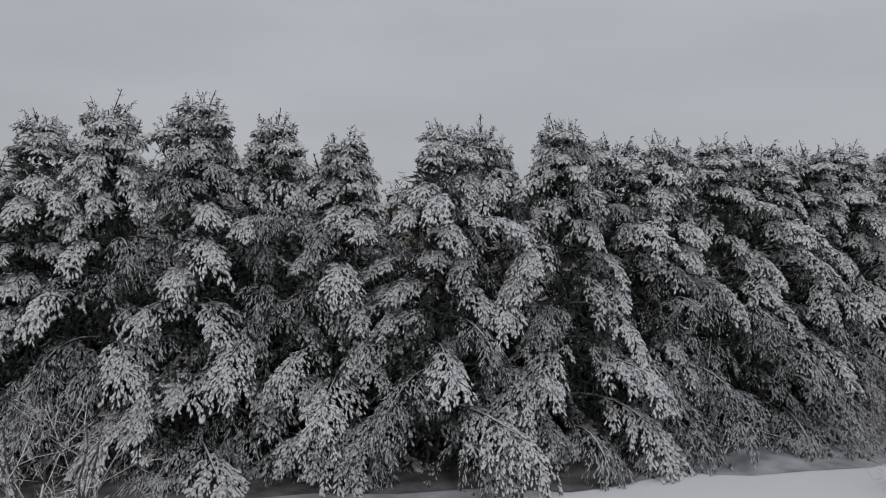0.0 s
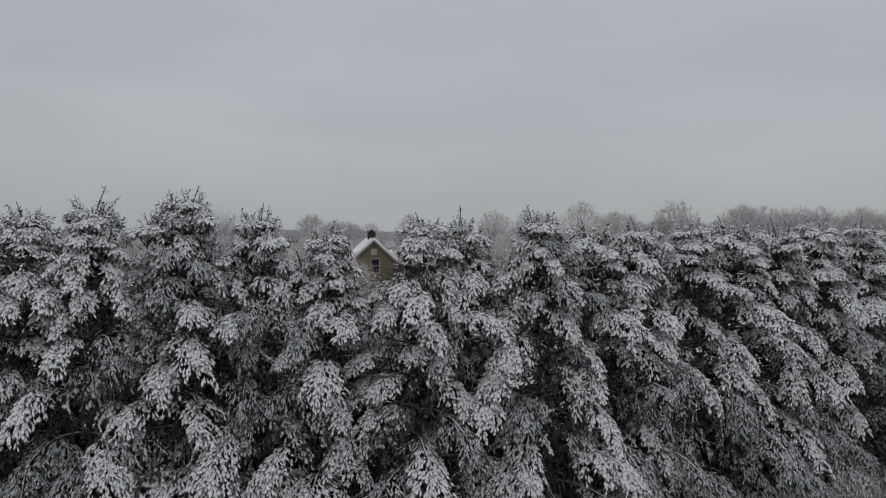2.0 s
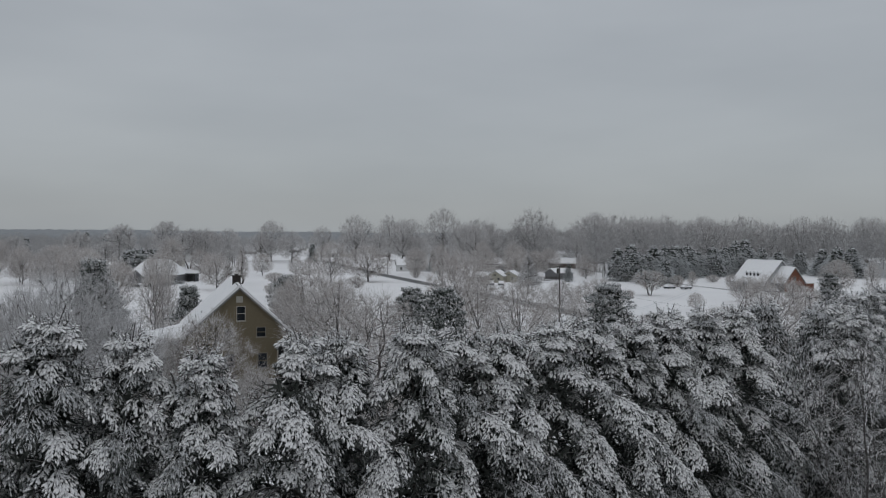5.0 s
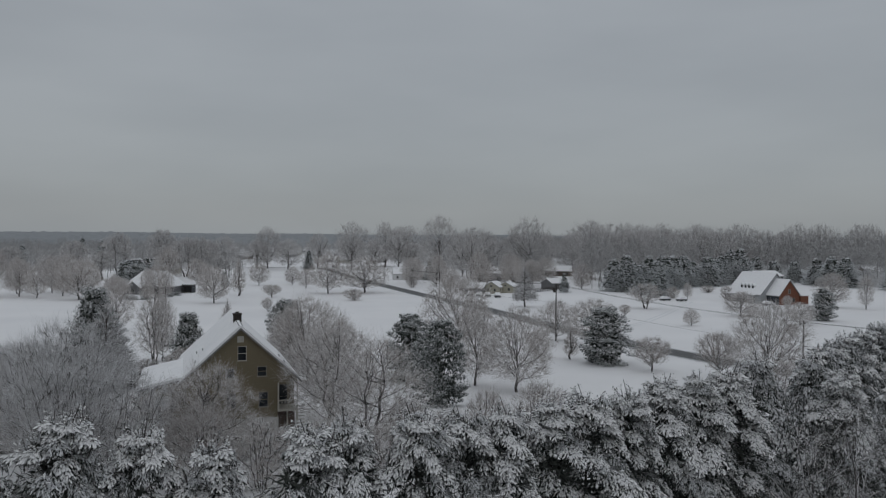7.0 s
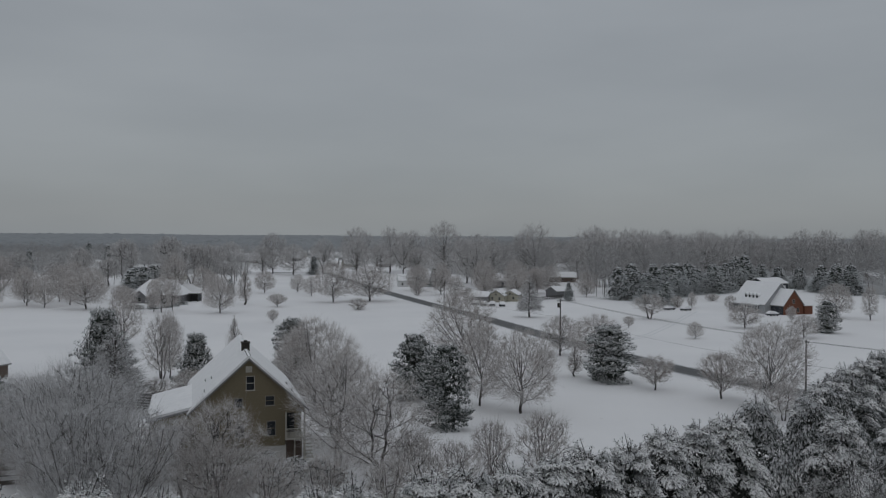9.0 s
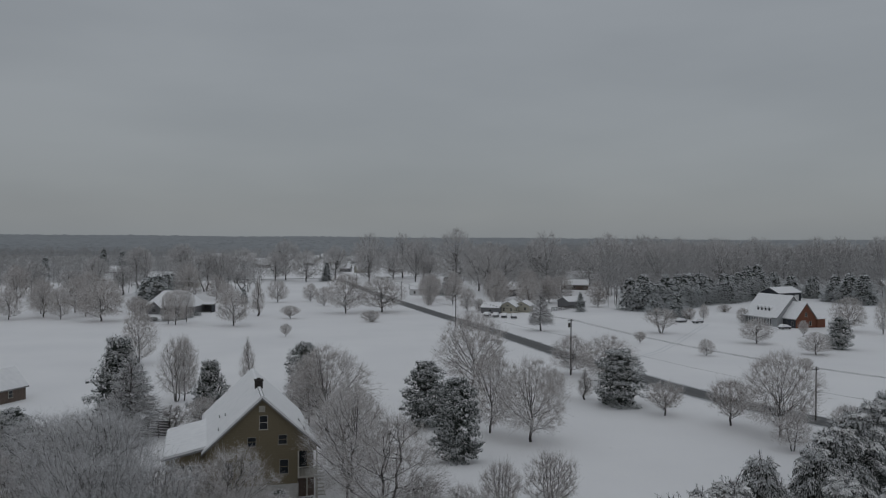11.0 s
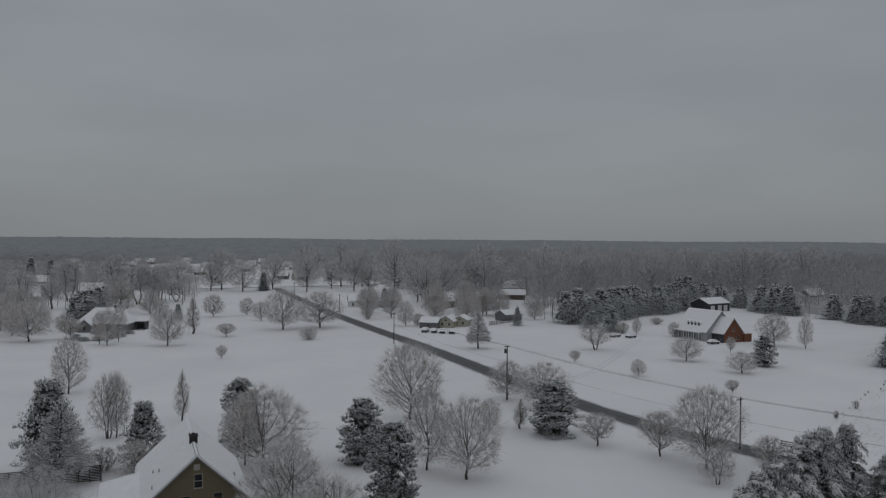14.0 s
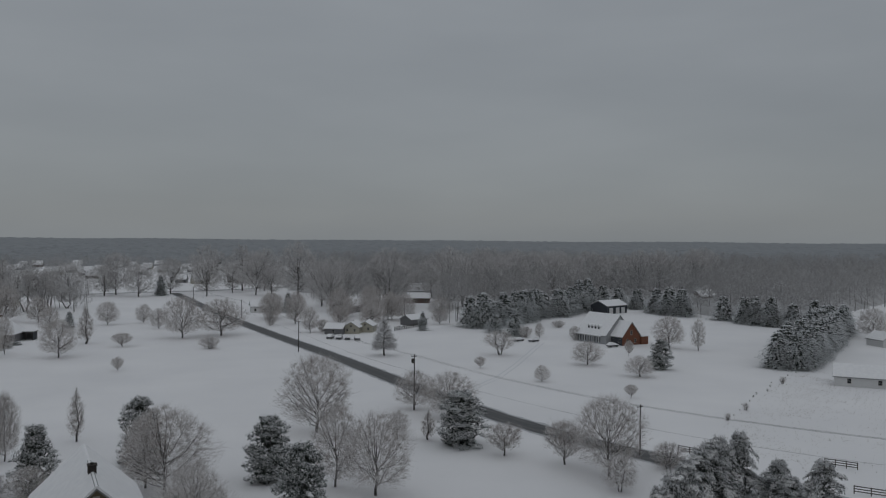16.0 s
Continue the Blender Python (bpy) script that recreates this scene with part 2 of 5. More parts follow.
def tubes(a, b, ra, rb, sides=3):
    """Open tapered tubes from a to b: points and quads."""
    d = b - a
    d = d / (np.linalg.norm(d, axis=1, keepdims=True) + 1e-9)
    u, v = across(d)
    n = len(a)
    ang = np.arange(sides) * 2 * np.pi / sides
    off = u[:, None] * np.cos(ang)[None, :, None] + v[:, None] * np.sin(ang)[None, :, None]
    pts = np.concatenate([a[:, None] + off * ra[:, None, None], b[:, None] + off * rb[:, None, None]], 1).reshape(-1, 3)
    base = (np.arange(n) * 2 * sides)[:, None]
    quads = [np.concatenate([base + k, base + (k + 1) % sides, base + sides + (k + 1) % sides, base + sides + k], 1) for k in range(sides)]
    return pts, np.concatenate(quads)


def joined(groups):
    vs, fs, off = [], [], 0
    for v, f in groups:
        vs.append(v)
        fs.append(np.asarray(f) + off)
        off += len(v)
    return np.concatenate(vs), np.concatenate(fs)


def part(name, bm, mat, parent, label=""):
    """One mesh object from a bmesh or a mesh, under a thing or a part."""
    if isinstance(bm, bpy.types.Mesh):
        me = bm
    else:
        me = bpy.data.meshes.new(name)
        bmesh.ops.recalc_face_normals(bm, faces=bm.faces)
        bm.to_mesh(me)
        bm.free()
        me.materials.append(mat)
    ob = new(name, me)
    ob.parent = parent
    if label:
        ob["label"] = label
    return ob


def empty(name, x, y, z=0.0, turn=0.0, size=1.0):
    ob = new(name)
    ob.empty_display_size = 0.2
    ob.location, ob.rotation_euler, ob.scale = (x, y, z), (0, 0, radians(turn)), (size, size, size)
    return ob


def block(bm, x0, x1, y0, y1, z0, z1, bevel=0.0):
    """A box added to bm."""
    g = bmesh.ops.create_cube(bm, size=1)
    for v in g["verts"]:
        v.co = Vector(((x0 + x1) / 2 + v.co.x * (x1 - x0), (y0 + y1) / 2 + v.co.y * (y1 - y0), (z0 + z1) / 2 + v.co.z * (z1 - z0)))
    if bevel:
        bmesh.ops.bevel(bm, geom=list({e for v in g["verts"] for e in v.link_edges}), offset=bevel, segments=2, affect="EDGES")
    return bm


def box(x0, x1, y0, y1, z0, z1, bevel=0.0):
    return block(bmesh.new(), x0, x1, y0, y1, z0, z1, bevel)


def prism(outline, y0, y1):
    """An outline in x and z, drawn out from y0 to y1."""
    bm = bmesh.new()
    a = [bm.verts.new((x, y0, z)) for x, z in outline]
    b = [bm.verts.new((x, y1, z)) for x, z in outline]
    bm.faces.new(a)
    bm.faces.new(b[::-1])
    for k in range(len(a)):
        bm.faces.new((a[k], a[k - 1], b[k - 1], b[k]))
    return bm


def post(bm, x, y, z0, z1, r, sides=8, r1=None):
    g = bmesh.ops.create_cone(bm, cap_ends=True, segments=sides, radius1=r, radius2=r1 or r, depth=z1 - z0)
    bmesh.ops.translate(bm, verts=g["verts"], vec=(x, y, (z0 + z1) / 2))
    return bm


def smoothstep(a, b, x):
    t = np.clip((np.asarray(x, float) - a) / (b - a), 0, 1)
    return t * t * (3 - 2 * t)


def height(x, y):
    """The lie of the land."""
    x, y = np.asarray(x, float), np.asarray(y, float)
    knoll = 1.9 * (1 - smoothstep(92, 116, y)) * smoothstep(30, 62, y) * (1 - smoothstep(20, 45, x))
    near = 0.3 * (1 - smoothstep(50, 80, y))
    r = np.hypot(x, y)
    swell = 0.10 * np.sin(x * 0.051 + 1.3) * np.sin(y * 0.043) * smoothstep(100, 160, y)
    far = 25 * smoothstep(1500, 4000, r)
    return knoll + near * (1 - smoothstep(30, 62, y)) + swell + far


def ground_z(x, y):
    return float(height(x, y))


# ---- ground, road ----
def axis_steps(far, near, fine, grow):
    out, s, x = [0.0], fine, 0.0
    while x < far:
        x += s
        if x > near:
            s *= grow
        out.append(x)
    return np.array(out)


gx = axis_steps(6500, 150, 3.0, 1.12)
gx = np.concatenate([-gx[:0:-1], gx])
gy = axis_steps(6500, 240, 3.0, 1.12)
gy = np.concatenate([-axis_steps(800, 40, 8.0, 1.3)[:0:-1], gy])
X, Y = np.meshgrid(gx, gy)
Z = height(X, Y)
nx, ny = len(gx), len(gy)
idx = np.arange(nx * ny).reshape(ny, nx)
quads = np.stack([idx[:-1, :-1], idx[:-1, 1:], idx[1:, 1:], idx[1:, :-1]], -1).reshape(-1, 4)
ground = new("ground", np_mesh("ground", np.stack([X, Y, Z], -1).reshape(-1, 3), quads, M_SNOW, True))
tagged(ground, "snow-covered lawns and fields with faint tracks", "ground", kind="structure")


def ribbon(name, pts, width, lift, mat, wander=0.0, seed=1):
    """A strip of ground along a line, a little proud of the snow."""
    rng = np.random.default_rng(seed)
    p = np.array(pts, float)
    seg = np.r_[0, np.cumsum(np.linalg.norm(np.diff(p, axis=0), axis=1))]
    s = np.arange(0, seg[-1], 2.5)
    c = np.stack([np.interp(s, seg, p[:, 0]), np.interp(s, seg, p[:, 1])], 1)
    t = np.gradient(c, axis=0)
    t /= np.linalg.norm(t, axis=1, keepdims=True)
    nrm = np.stack([-t[:, 1], t[:, 0]], 1)
    rows = []
    for k in (-0.5, -0.25, 0.25, 0.5):
        w = width * k + (rng.normal(0, wander, len(s)) if abs(k) == 0.5 else 0)
        q = c + nrm * np.reshape(w, (-1, 1))
        rows.append(np.stack([q[:, 0], q[:, 1], height(q[:, 0], q[:, 1]) + lift], 1))
    v = np.stack(rows, 1).reshape(-1, 3)
    n = len(s)
    i = np.arange(n * 4).reshape(n, 4)
    f = np.stack([i[:-1, :-1], i[:-1, 1:], i[1:, 1:], i[1:, :-1]], -1).reshape(-1, 4)
    return new(name, np_mesh(name, v, f, mat, True))


ROAD = [(104, 66), (92, 105), (79.5, 138), (74.5, 160), (68, 207), (60.5, 277), (51, 355), (46, 398), (38, 500), (30, 612)]
tagged(ribbon("road_shoulder", ROAD, 7.6, 0.035, M_SLUSH, 0.2, 3), "slushy grey snow shoulder along the road", "road", kind="structure")
tagged(ribbon("road", ROAD, 5.8, 0.06, M_ROAD, 0.08, 4), "wet dark asphalt country road cleared of snow", "road", kind="structure")
for k, o in enumerate((-1.5, 1.5)):
    pts = [(x + o, y + 0.2 * o) for x, y in ROAD]
    tagged(ribbon("tyre_track", pts, 0.5, 0.07, M_TREAD, 0.12, 7 + k), "thin slush ridge between wheel tracks on the road", "road", kind="structure")
tagged(ribbon("cross_road", [(-190, 580), (-45, 605), (49, 631), (144, 673), (260, 720)], 5, 0.1, M_ROAD, 0.1, 9), "far cross road cleared to dark asphalt", "road", kind="structure")
DRIVE = [(75, 189), (84, 197), (96, 209), (109.6, 227.1), (126.5, 251), (145.3, 277.6)]
for k, o in enumerate((-0.8, 0.8)):
    tagged(ribbon("driveway", [(x - 0.8 * o, y + 0.6 * o) for x, y in DRIVE], 0.45, 0.02, M_TRACK, 0.07, 11 + k), "faint wheel track over the snowy driveway", "road", kind="structure")


ROW_LINE = [(-26, 36.5), (-12, 36.6), (0, 37.0), (8, 40.0), (16, 43.0), (24.5, 47.2), (36, 54.5), (45, 64.0), (59, 76.5), (73, 88.0)]
# shade under the pine row, painted as two strips over the snow
tagged(ribbon("shade_rim", ROW_LINE, 12.6, 0.02, M_SHADE_RIM, 0.6, 22), "grey strip painted as half-shaded snow beside the pines", "ground", kind="structure")
tagged(ribbon("pine_row_shade", ROW_LINE, 9.8, 0.04, M_PINE_SHADE, 0.6, 21), "dark mottled strip painted as shade on the snow under the pines", "ground", kind="structure")


# ---- trees ----
def pine_meshes(seed, tall, wide, fine=1.0, load=1.0, low=0.36):
    """A snow-laden white pine: trunk with limbs, boughs of drooping side shoots hung with fingers of snowy needles, dark inside. fine: size of the fingers; low: share of laden boughs near the ground."""
    rng = np.random.default_rng(seed)
    ta, tb, ra, rb = [], [], [], []
    heavy, light, under = [], [], []
    lean = rng.normal(0, 0.012, 2)
    zs = np.linspace(-0.3, tall - 0.35, 9)
    for a, b in zip(zs[:-1], zs[1:]):
        ta.append((lean[0] * a, lean[1] * a, a)); tb.append((lean[0] * b, lean[1] * b, b))
        ra.append(0.20 * (1 - a / tall) + 0.02); rb.append(0.20 * (1 - b / tall) + 0.02)
    up = np.array([0, 0, 1.0])

    def shoot(c, d0, lb, droop, loaded):
        """A side shoot from c along d0 that bows down, with fingers on both sides and along its back."""
        wd = np.cross(d0, up)
        wd /= np.linalg.norm(wd) + 1e-6
        n = max(5, int(lb / (0.040 if loaded else 0.044) / fine ** 1.5))
        u = np.sort(rng.uniform(0.04, 1, n))
        sd = rng.choice((-1.0, -0.5, 0.0, 0.5, 1.0), n) + rng.normal(0, 0.15, n)
        pos = c + d0 * (lb * u * (1 - 0.22 * droop * u))[:, None] - up * (droop * lb * u ** 2)[:, None]
        pos += wd * (sd * 0.10 * fine)[:, None] - up * (0.06 * fine * sd ** 2)[:, None] + rng.normal(0, 0.03, (n, 3)) * fine
        fd = d0 * (0.75 - 0.3 * u * droop)[:, None] + wd * (sd * 0.62)[:, None] - up * (0.18 + 0.45 * np.abs(sd) + 1.8 * droop * u)[:, None] + rng.normal(0, 0.2, (n, 3))
        if loaded:
            heavy.append((pos, fd, rng.uniform(0.16, 0.42, n) * fine, rng.uniform(0.034, 0.066, n) * fine))
        else:
            light.append((pos, fd + rng.normal(0, 0.22, (n, 3)), rng.uniform(0.14, 0.32, n) * fine, rng.uniform(0.02, 0.038, n) * fine))
        m = max(3, n // 2)
        k = rng.integers(0, n, m)
        under.append((pos[k] - up * 0.09 * fine, fd[k] + rng.normal(0, 0.45, (m, 3)) - up * 0.3, rng.uniform(0.16, 0.36, m) * fine, rng.uniform(0.018, 0.034, m) * fine))

    z = 0.8
    while z < tall - 0.5:
        h = z / tall
        n = rng.integers(4, 6) + (h > 0.72)
        a0 = rng.uniform(0, 2 * np.pi)
        shape = np.interp(h, [0, 0.12, 0.35, 0.6, 0.78, 0.9, 1.0], [1.42, 1.36, 1.06, 0.81, 0.53, 0.22, 0.05])
        for k in range(n):
            az = a0 + 2 * np.pi * k / n + rng.normal(0, 0.28)
            ln = wide * shape * rng.uniform(0.5 if h > 0.3 else 0.7, 1.14) + 0.15
            rise = np.interp(h, [0, 0.5, 0.82, 1], [0.20, 0.34, 0.60, 0.95]) + rng.normal(0, 0.10)
            sag = np.interp(h, [0, 0.5, 0.82, 1], [0.42, 0.52, 0.56, 0.3]) * rng.uniform(0.7, 1.35)
            out = np.array([np.cos(az), np.sin(az), 0])
            side = np.array([-np.sin(az), np.cos(az), 0])
            s = np.linspace(0, 1, 8)
            cen = np.array([lean[0] * z, lean[1] * z, z])
            path = cen + out * (ln * s * (1 - 0.12 * s))[:, None] + side * (rng.normal(0, 0.10) * ln * s ** 2)[:, None] + up * (ln * (rise * s - sag * s ** 2.2))[:, None]
            path[:, 2] = np.maximum(path[:, 2], 0.3)
            rr = 0.012 + 0.045 * ln / 3 * (1 - s)
            for i in range(7):
                ta.append(path[i]); tb.append(path[i + 1]); ra.append(rr[i]); rb.append(rr[i + 1])
            droop = np.interp(h, [0, 0.7, 0.88, 1], [0.52, 0.56, 0.5, 0.22]) * rng.uniform(0.6, 1.35)
            laden = rng.random() < np.interp(h, [0.1, 0.4, 0.7], [low, 0.22 + low, 0.82]) * load
            count = int(5 + 2.3 * ln)
            for q in range(count):
                t = 0.30 + 0.70 * (q + rng.uniform(0, 0.8)) / count
                i = min(6, int(t * 7))
                c = path[i] + (path[i + 1] - path[i]) * (t * 7 - i)
                tg = path[min(i + 1, 7)] - path[max(i - 1, 0)]
                tg /= np.linalg.norm(tg)
                sg = (-1) ** q
                d0 = tg * (0.5 + 0.6 * t) + side * sg * rng.uniform(0.6, 1.25) * (1.15 - 0.35 * t) + rng.normal(0, 0.10, 3)
                d0 /= np.linalg.norm(d0)
                lb = (0.36 + 0.22 * ln) * (1.25 - 0.45 * t) * rng.uniform(0.75, 1.25)
                shoot(c, d0, lb, droop * rng.uniform(0.75, 1.25), laden and rng.random() < (0.4 if t < 0.5 else 0.95))
            tg = path[7] - path[5]
            for q in range(3):
                d0 = tg / np.linalg.norm(tg) + side * (q - 1) * 0.32
                shoot(path[6], d0 / np.linalg.norm(d0), (0.40 + 0.15 * ln) * rng.uniform(0.85, 1.2), droop, laden)
            # shoots that stand up at the ends of the upper boughs
            if h > 0.7:
                for q in range(2):
                    foot = path[6 + q % 2] * 1.0
                    dr = out * 0.4 + up + rng.normal(0, 0.2, 3)
                    dr /= np.linalg.norm(dr)
                    tip = rng.uniform(0.3, 0.7)
                    ta.append(foot); tb.append(foot + dr * tip); ra.append(0.018); rb.append(0.009)
                    m = 9
                    u = rng.uniform(0.1, 1, m)
                    (heavy if q else light).append((foot + dr * (tip * u)[:, None], rng.normal(0, 0.6, (m, 3)) + out * 0.3 + up * 0.1, rng.uniform(0.12, 0.24, m), rng.uniform(0.022, 0.04, m)))
        z += np.interp(h, [0, 0.6, 0.85, 1], [1.35, 1.15, 0.48, 0.26]) * rng.uniform(0.85, 1.15)
    # the bare-tipped leader and a candelabra of upright shoots
    for k in range(9):
        a = rng.uniform(0, 6.28)
        r0 = 0.0 if k == 0 else abs(rng.normal(0, 0.5)) + 0.15
        foot = np.array([np.cos(a) * r0 + lean[0] * tall, np.sin(a) * r0 + lean[1] * tall, tall - 0.8 * r0 - 0.95])
        ln = rng.uniform(0.6, 1.2) if k else 1.5
        dr = np.array([np.cos(a) * 0.35, np.sin(a) * 0.35, 1.0])
        dr /= np.linalg.norm(dr)
        stem = np.array([lean[0] * tall, lean[1] * tall, foot[2] - 0.5 * r0])
        if k:
            ta.append(stem); tb.append(foot); ra.append(0.03); rb.append(0.03)
        ta.append(foot); tb.append(foot + dr * ln); ra.append(0.032); rb.append(0.018)
        m = 26
        q = rng.uniform(0.05, 0.95, m)
        aa = rng.uniform(0, 6.28, m)
        fan = np.stack([np.cos(aa), np.sin(aa), rng.uniform(0.1, 1.0, m)], 1)
        (heavy if k % 3 == 1 else light).append((foot + dr * (ln * q)[:, None], fan, rng.uniform(0.14, 0.28, m), rng.uniform(0.02, 0.034, m)))

    v, f = spindles(*(np.concatenate(c) for c in zip(*heavy)), 4, 0.62)
    tips = np_mesh("snowy_foliage", v, f, M_PINE, True)
    v, f = tents(*(np.concatenate(c) for c in zip(*light)), 0.7, 0.7)
    needles = np_mesh("foliage", v, f, M_PINE_L)
    ni = int(3400 / fine)
    zz = tall * np.concatenate([rng.uniform(0.02, 0.86, ni // 2), rng.uniform(0.02, 0.5, ni - ni // 2)])
    rad = np.sqrt(rng.uniform(0.01, 1, ni)) * wide * 0.66 * np.interp(zz / tall, [0, 0.15, 0.6, 0.85, 1], [0.85, 1, 0.8, 0.5, 0.1])
    aa = rng.uniform(0, 2 * np.pi, ni)
    ip = np.stack([np.cos(aa) * rad, np.sin(aa) * rad, zz], 1)
    idr = np.stack([np.cos(aa), np.sin(aa), rng.normal(-0.3, 0.5, ni)], 1) + rng.normal(0, 0.4, (ni, 3))
    nk = 700
    kz = tall * rng.uniform(0.02, 0.88, nk)
    kr = np.sqrt(rng.uniform(0.02, 1, nk)) * wide * 0.44 * np.interp(kz / tall, [0, 0.4, 0.7, 0.9], [1, 1, 0.6, 0.25])
    ka = rng.uniform(0, 2 * np.pi, nk)
    core = spindles(np.stack([np.cos(ka) * kr, np.sin(ka) * kr, kz], 1), rng.normal(0, 1, (nk, 3)), rng.uniform(0.4, 0.9, nk), rng.uniform(0.06, 0.11, nk), 3)
    v, f = joined([core, tents(ip, idr, rng.uniform(0.3, 0.65, ni), rng.uniform(0.03, 0.06, ni)), tents(*(np.concatenate(c) for c in zip(*under)))])
    inner = np_mesh("inner_foliage", v, f, M_PINE_IN)
    v, f = tubes(np.array(ta), np.array(tb), np.array(ra), np.array(rb), 3)
    trunk = np_mesh("trunk", v, f, M_BARK, True)
    return [("trunk", trunk), ("snowy_foliage", tips), ("foliage", needles), ("inner_foliage", inner)]


def conifer_meshes(seed, tall, wide):
    """A farther spruce or pine with tiers of snow-laden boughs."""
    rng = np.random.default_rng(seed)
    P, D, L, R = [], [], [], []
    z = 0.5
    while z < tall - 0.2:
        h = z / tall
        n = int(6 + 5 * (1 - h))
        a0 = rng.uniform(0, 6.28)
        ln = wide * np.interp(h, [0, 0.12, 0.5, 0.75, 0.9, 1], [0.95, 1, 0.74, 0.46, 0.22, 0.04])
        for k in range(n):
            az = a0 + 6.283 * k / n + rng.normal(0, 0.2)
            l1 = ln * rng.uniform(0.7, 1.15) + 0.2
            m = max(2, int(l1 / 0.55))
            for q in range(m):
                s = (q + 0.6) / m
                zz = z + l1 * (0.35 * s - 0.62 * s * s)
                for sg in (-1.2, 0.0, 1.2):
                    a2 = az + sg * rng.uniform(0.08, 0.3)
                    rr = l1 * s * rng.uniform(0.85, 1.05)
                    P.append((np.cos(a2) * rr, np.sin(a2) * rr, zz + rng.normal(0, 0.06)))
                    D.append((np.cos(a2) + rng.normal(0, 0.2), np.sin(a2) + rng.normal(0, 0.2), rng.uniform(-0.8, -0.2)))
                    L.append(rng.uniform(0.5, 0.95)); R.append(rng.uniform(0.12, 0.22))
        z += rng.uniform(0.6, 0.85)
    P.append((0, 0, tall - 0.9)); D.append((0, 0, 1)); L.append(0.95); R.append(0.1)
    v, f = tents(np.array(P), np.array(D), np.array(L), np.array(R))
    a = np.array([[0, 0, -0.2]]); b = np.array([[0, 0, tall - 0.5]])
    tv, tf = tubes(a, b, np.array([0.18]), np.array([0.03]), 6)
    ni = 160
    zz = tall * rng.uniform(0.04, 0.9, ni)
    rad = np.sqrt(rng.uniform(0, 1, ni)) * wide * 0.6 * (1 - zz / tall * 0.9)
    aa = rng.uniform(0, 6.283, ni)
    iv, jf = spindles(np.stack([np.cos(aa) * rad, np.sin(aa) * rad, zz], 1), np.stack([np.cos(aa), np.sin(aa), -0.4 + 0 * aa], 1), rng.uniform(0.7, 1.2, ni), rng.uniform(0.25, 0.4, ni))
    return [("trunk", np_mesh("trunk", tv, tf, M_BARK, True)), ("foliage", np_mesh("foliage", v, f, M_CONIF)), ("inner_foliage", np_mesh("inner_foliage", iv, jf, M_EVER_IN))]


def broad_evergreen_meshes(seed, tall, wide, leaf=0.165, count=24000, pointy=0.5, mat=None):
    """A dense broad evergreen: clumps of leaves on limbs, snow on their tops."""
    rng = np.random.default_rng(seed)
    lobes = []
    for k in range(260):
        h = rng.uniform(0.04, 0.95)
        r = wide / 2 * np.interp(h, [0, 0.15, 0.45, 0.8, 1], [0.72, 0.98, 1.0, 0.84 - 0.25 * pointy, 0.2])
        a = rng.uniform(0, 6.283)
        q = rng.uniform(0.5, 0.95) if k % 4 else rng.uniform(0.1, 0.5)
        lobes.append((np.cos(a) * r * q, np.sin(a) * r * q, h * tall, rng.uniform(0.5, 1.05) * wide / 11))
    lobes = np.array(lobes)
    pick = rng.integers(0, len(lobes), count)
    d = rng.normal(0, 1, (count, 3))
    d /= np.linalg.norm(d, axis=1, keepdims=True)
    P = lobes[pick, :3] + d * lobes[pick, 3:4] * rng.uniform(0.6, 1.05, (count, 1)) * np.array([1.25, 1.25, 0.6])
    P[:, 2] = np.clip(P[:, 2], 0.12, tall)
    away = P * np.array([1, 1, 0])
    away /= np.linalg.norm(away, axis=1, keepdims=True) + 0.2
    fall = np.array([0, 0, -1.0]) + d[:, 2:3] * d + away * 0.35 + d * 0.25
    v, f = tents(P, fall + rng.normal(0, 0.28, (count, 3)), rng.uniform(0.7, 1.3, count) * leaf * 1.2, rng.uniform(0.7, 1.2, count) * leaf * 0.36)
    ni = 420
    h = rng.uniform(0.03, 0.92, ni)
    rad = np.sqrt(rng.uniform(0, 1, ni)) * wide / 2 * 0.58 * np.interp(h, [0, 0.2, 0.5, 1], [0.75, 1, 0.95, 0.3])
    a = rng.uniform(0, 6.283, ni)
    iv, jf = spindles(np.stack([np.cos(a) * rad, np.sin(a) * rad, h * tall], 1), rng.normal(0, 1, (ni, 3)), rng.uniform(0.5, 0.9, ni), rng.uniform(0.13, 0.22, ni))
    reach = lobes[:20, :3] * np.array([1, 1, 0])
    reach /= np.linalg.norm(reach, axis=1, keepdims=True)
    ta = np.concatenate([[[0, 0, -0.2]], reach * 0.12 + np.array([0, 0, 0.55]) * lobes[:20, 2:3]])
    tb = np.concatenate([[[0, 0, tall * 0.9]], lobes[:20, :3]])
    tv, tf = tubes(ta, tb, np.r_[0.22, np.full(20, 0.07)], np.r_[0.03, np.full(20, 0.02)], 5)
    return [("trunk", np_mesh("trunk", tv, tf, M_TRUNK, True)), ("foliage", np_mesh("foliage", v, f, mat or M_EVER)), ("inner_foliage", np_mesh("inner_foliage", iv, jf, M_EVER_IN))]


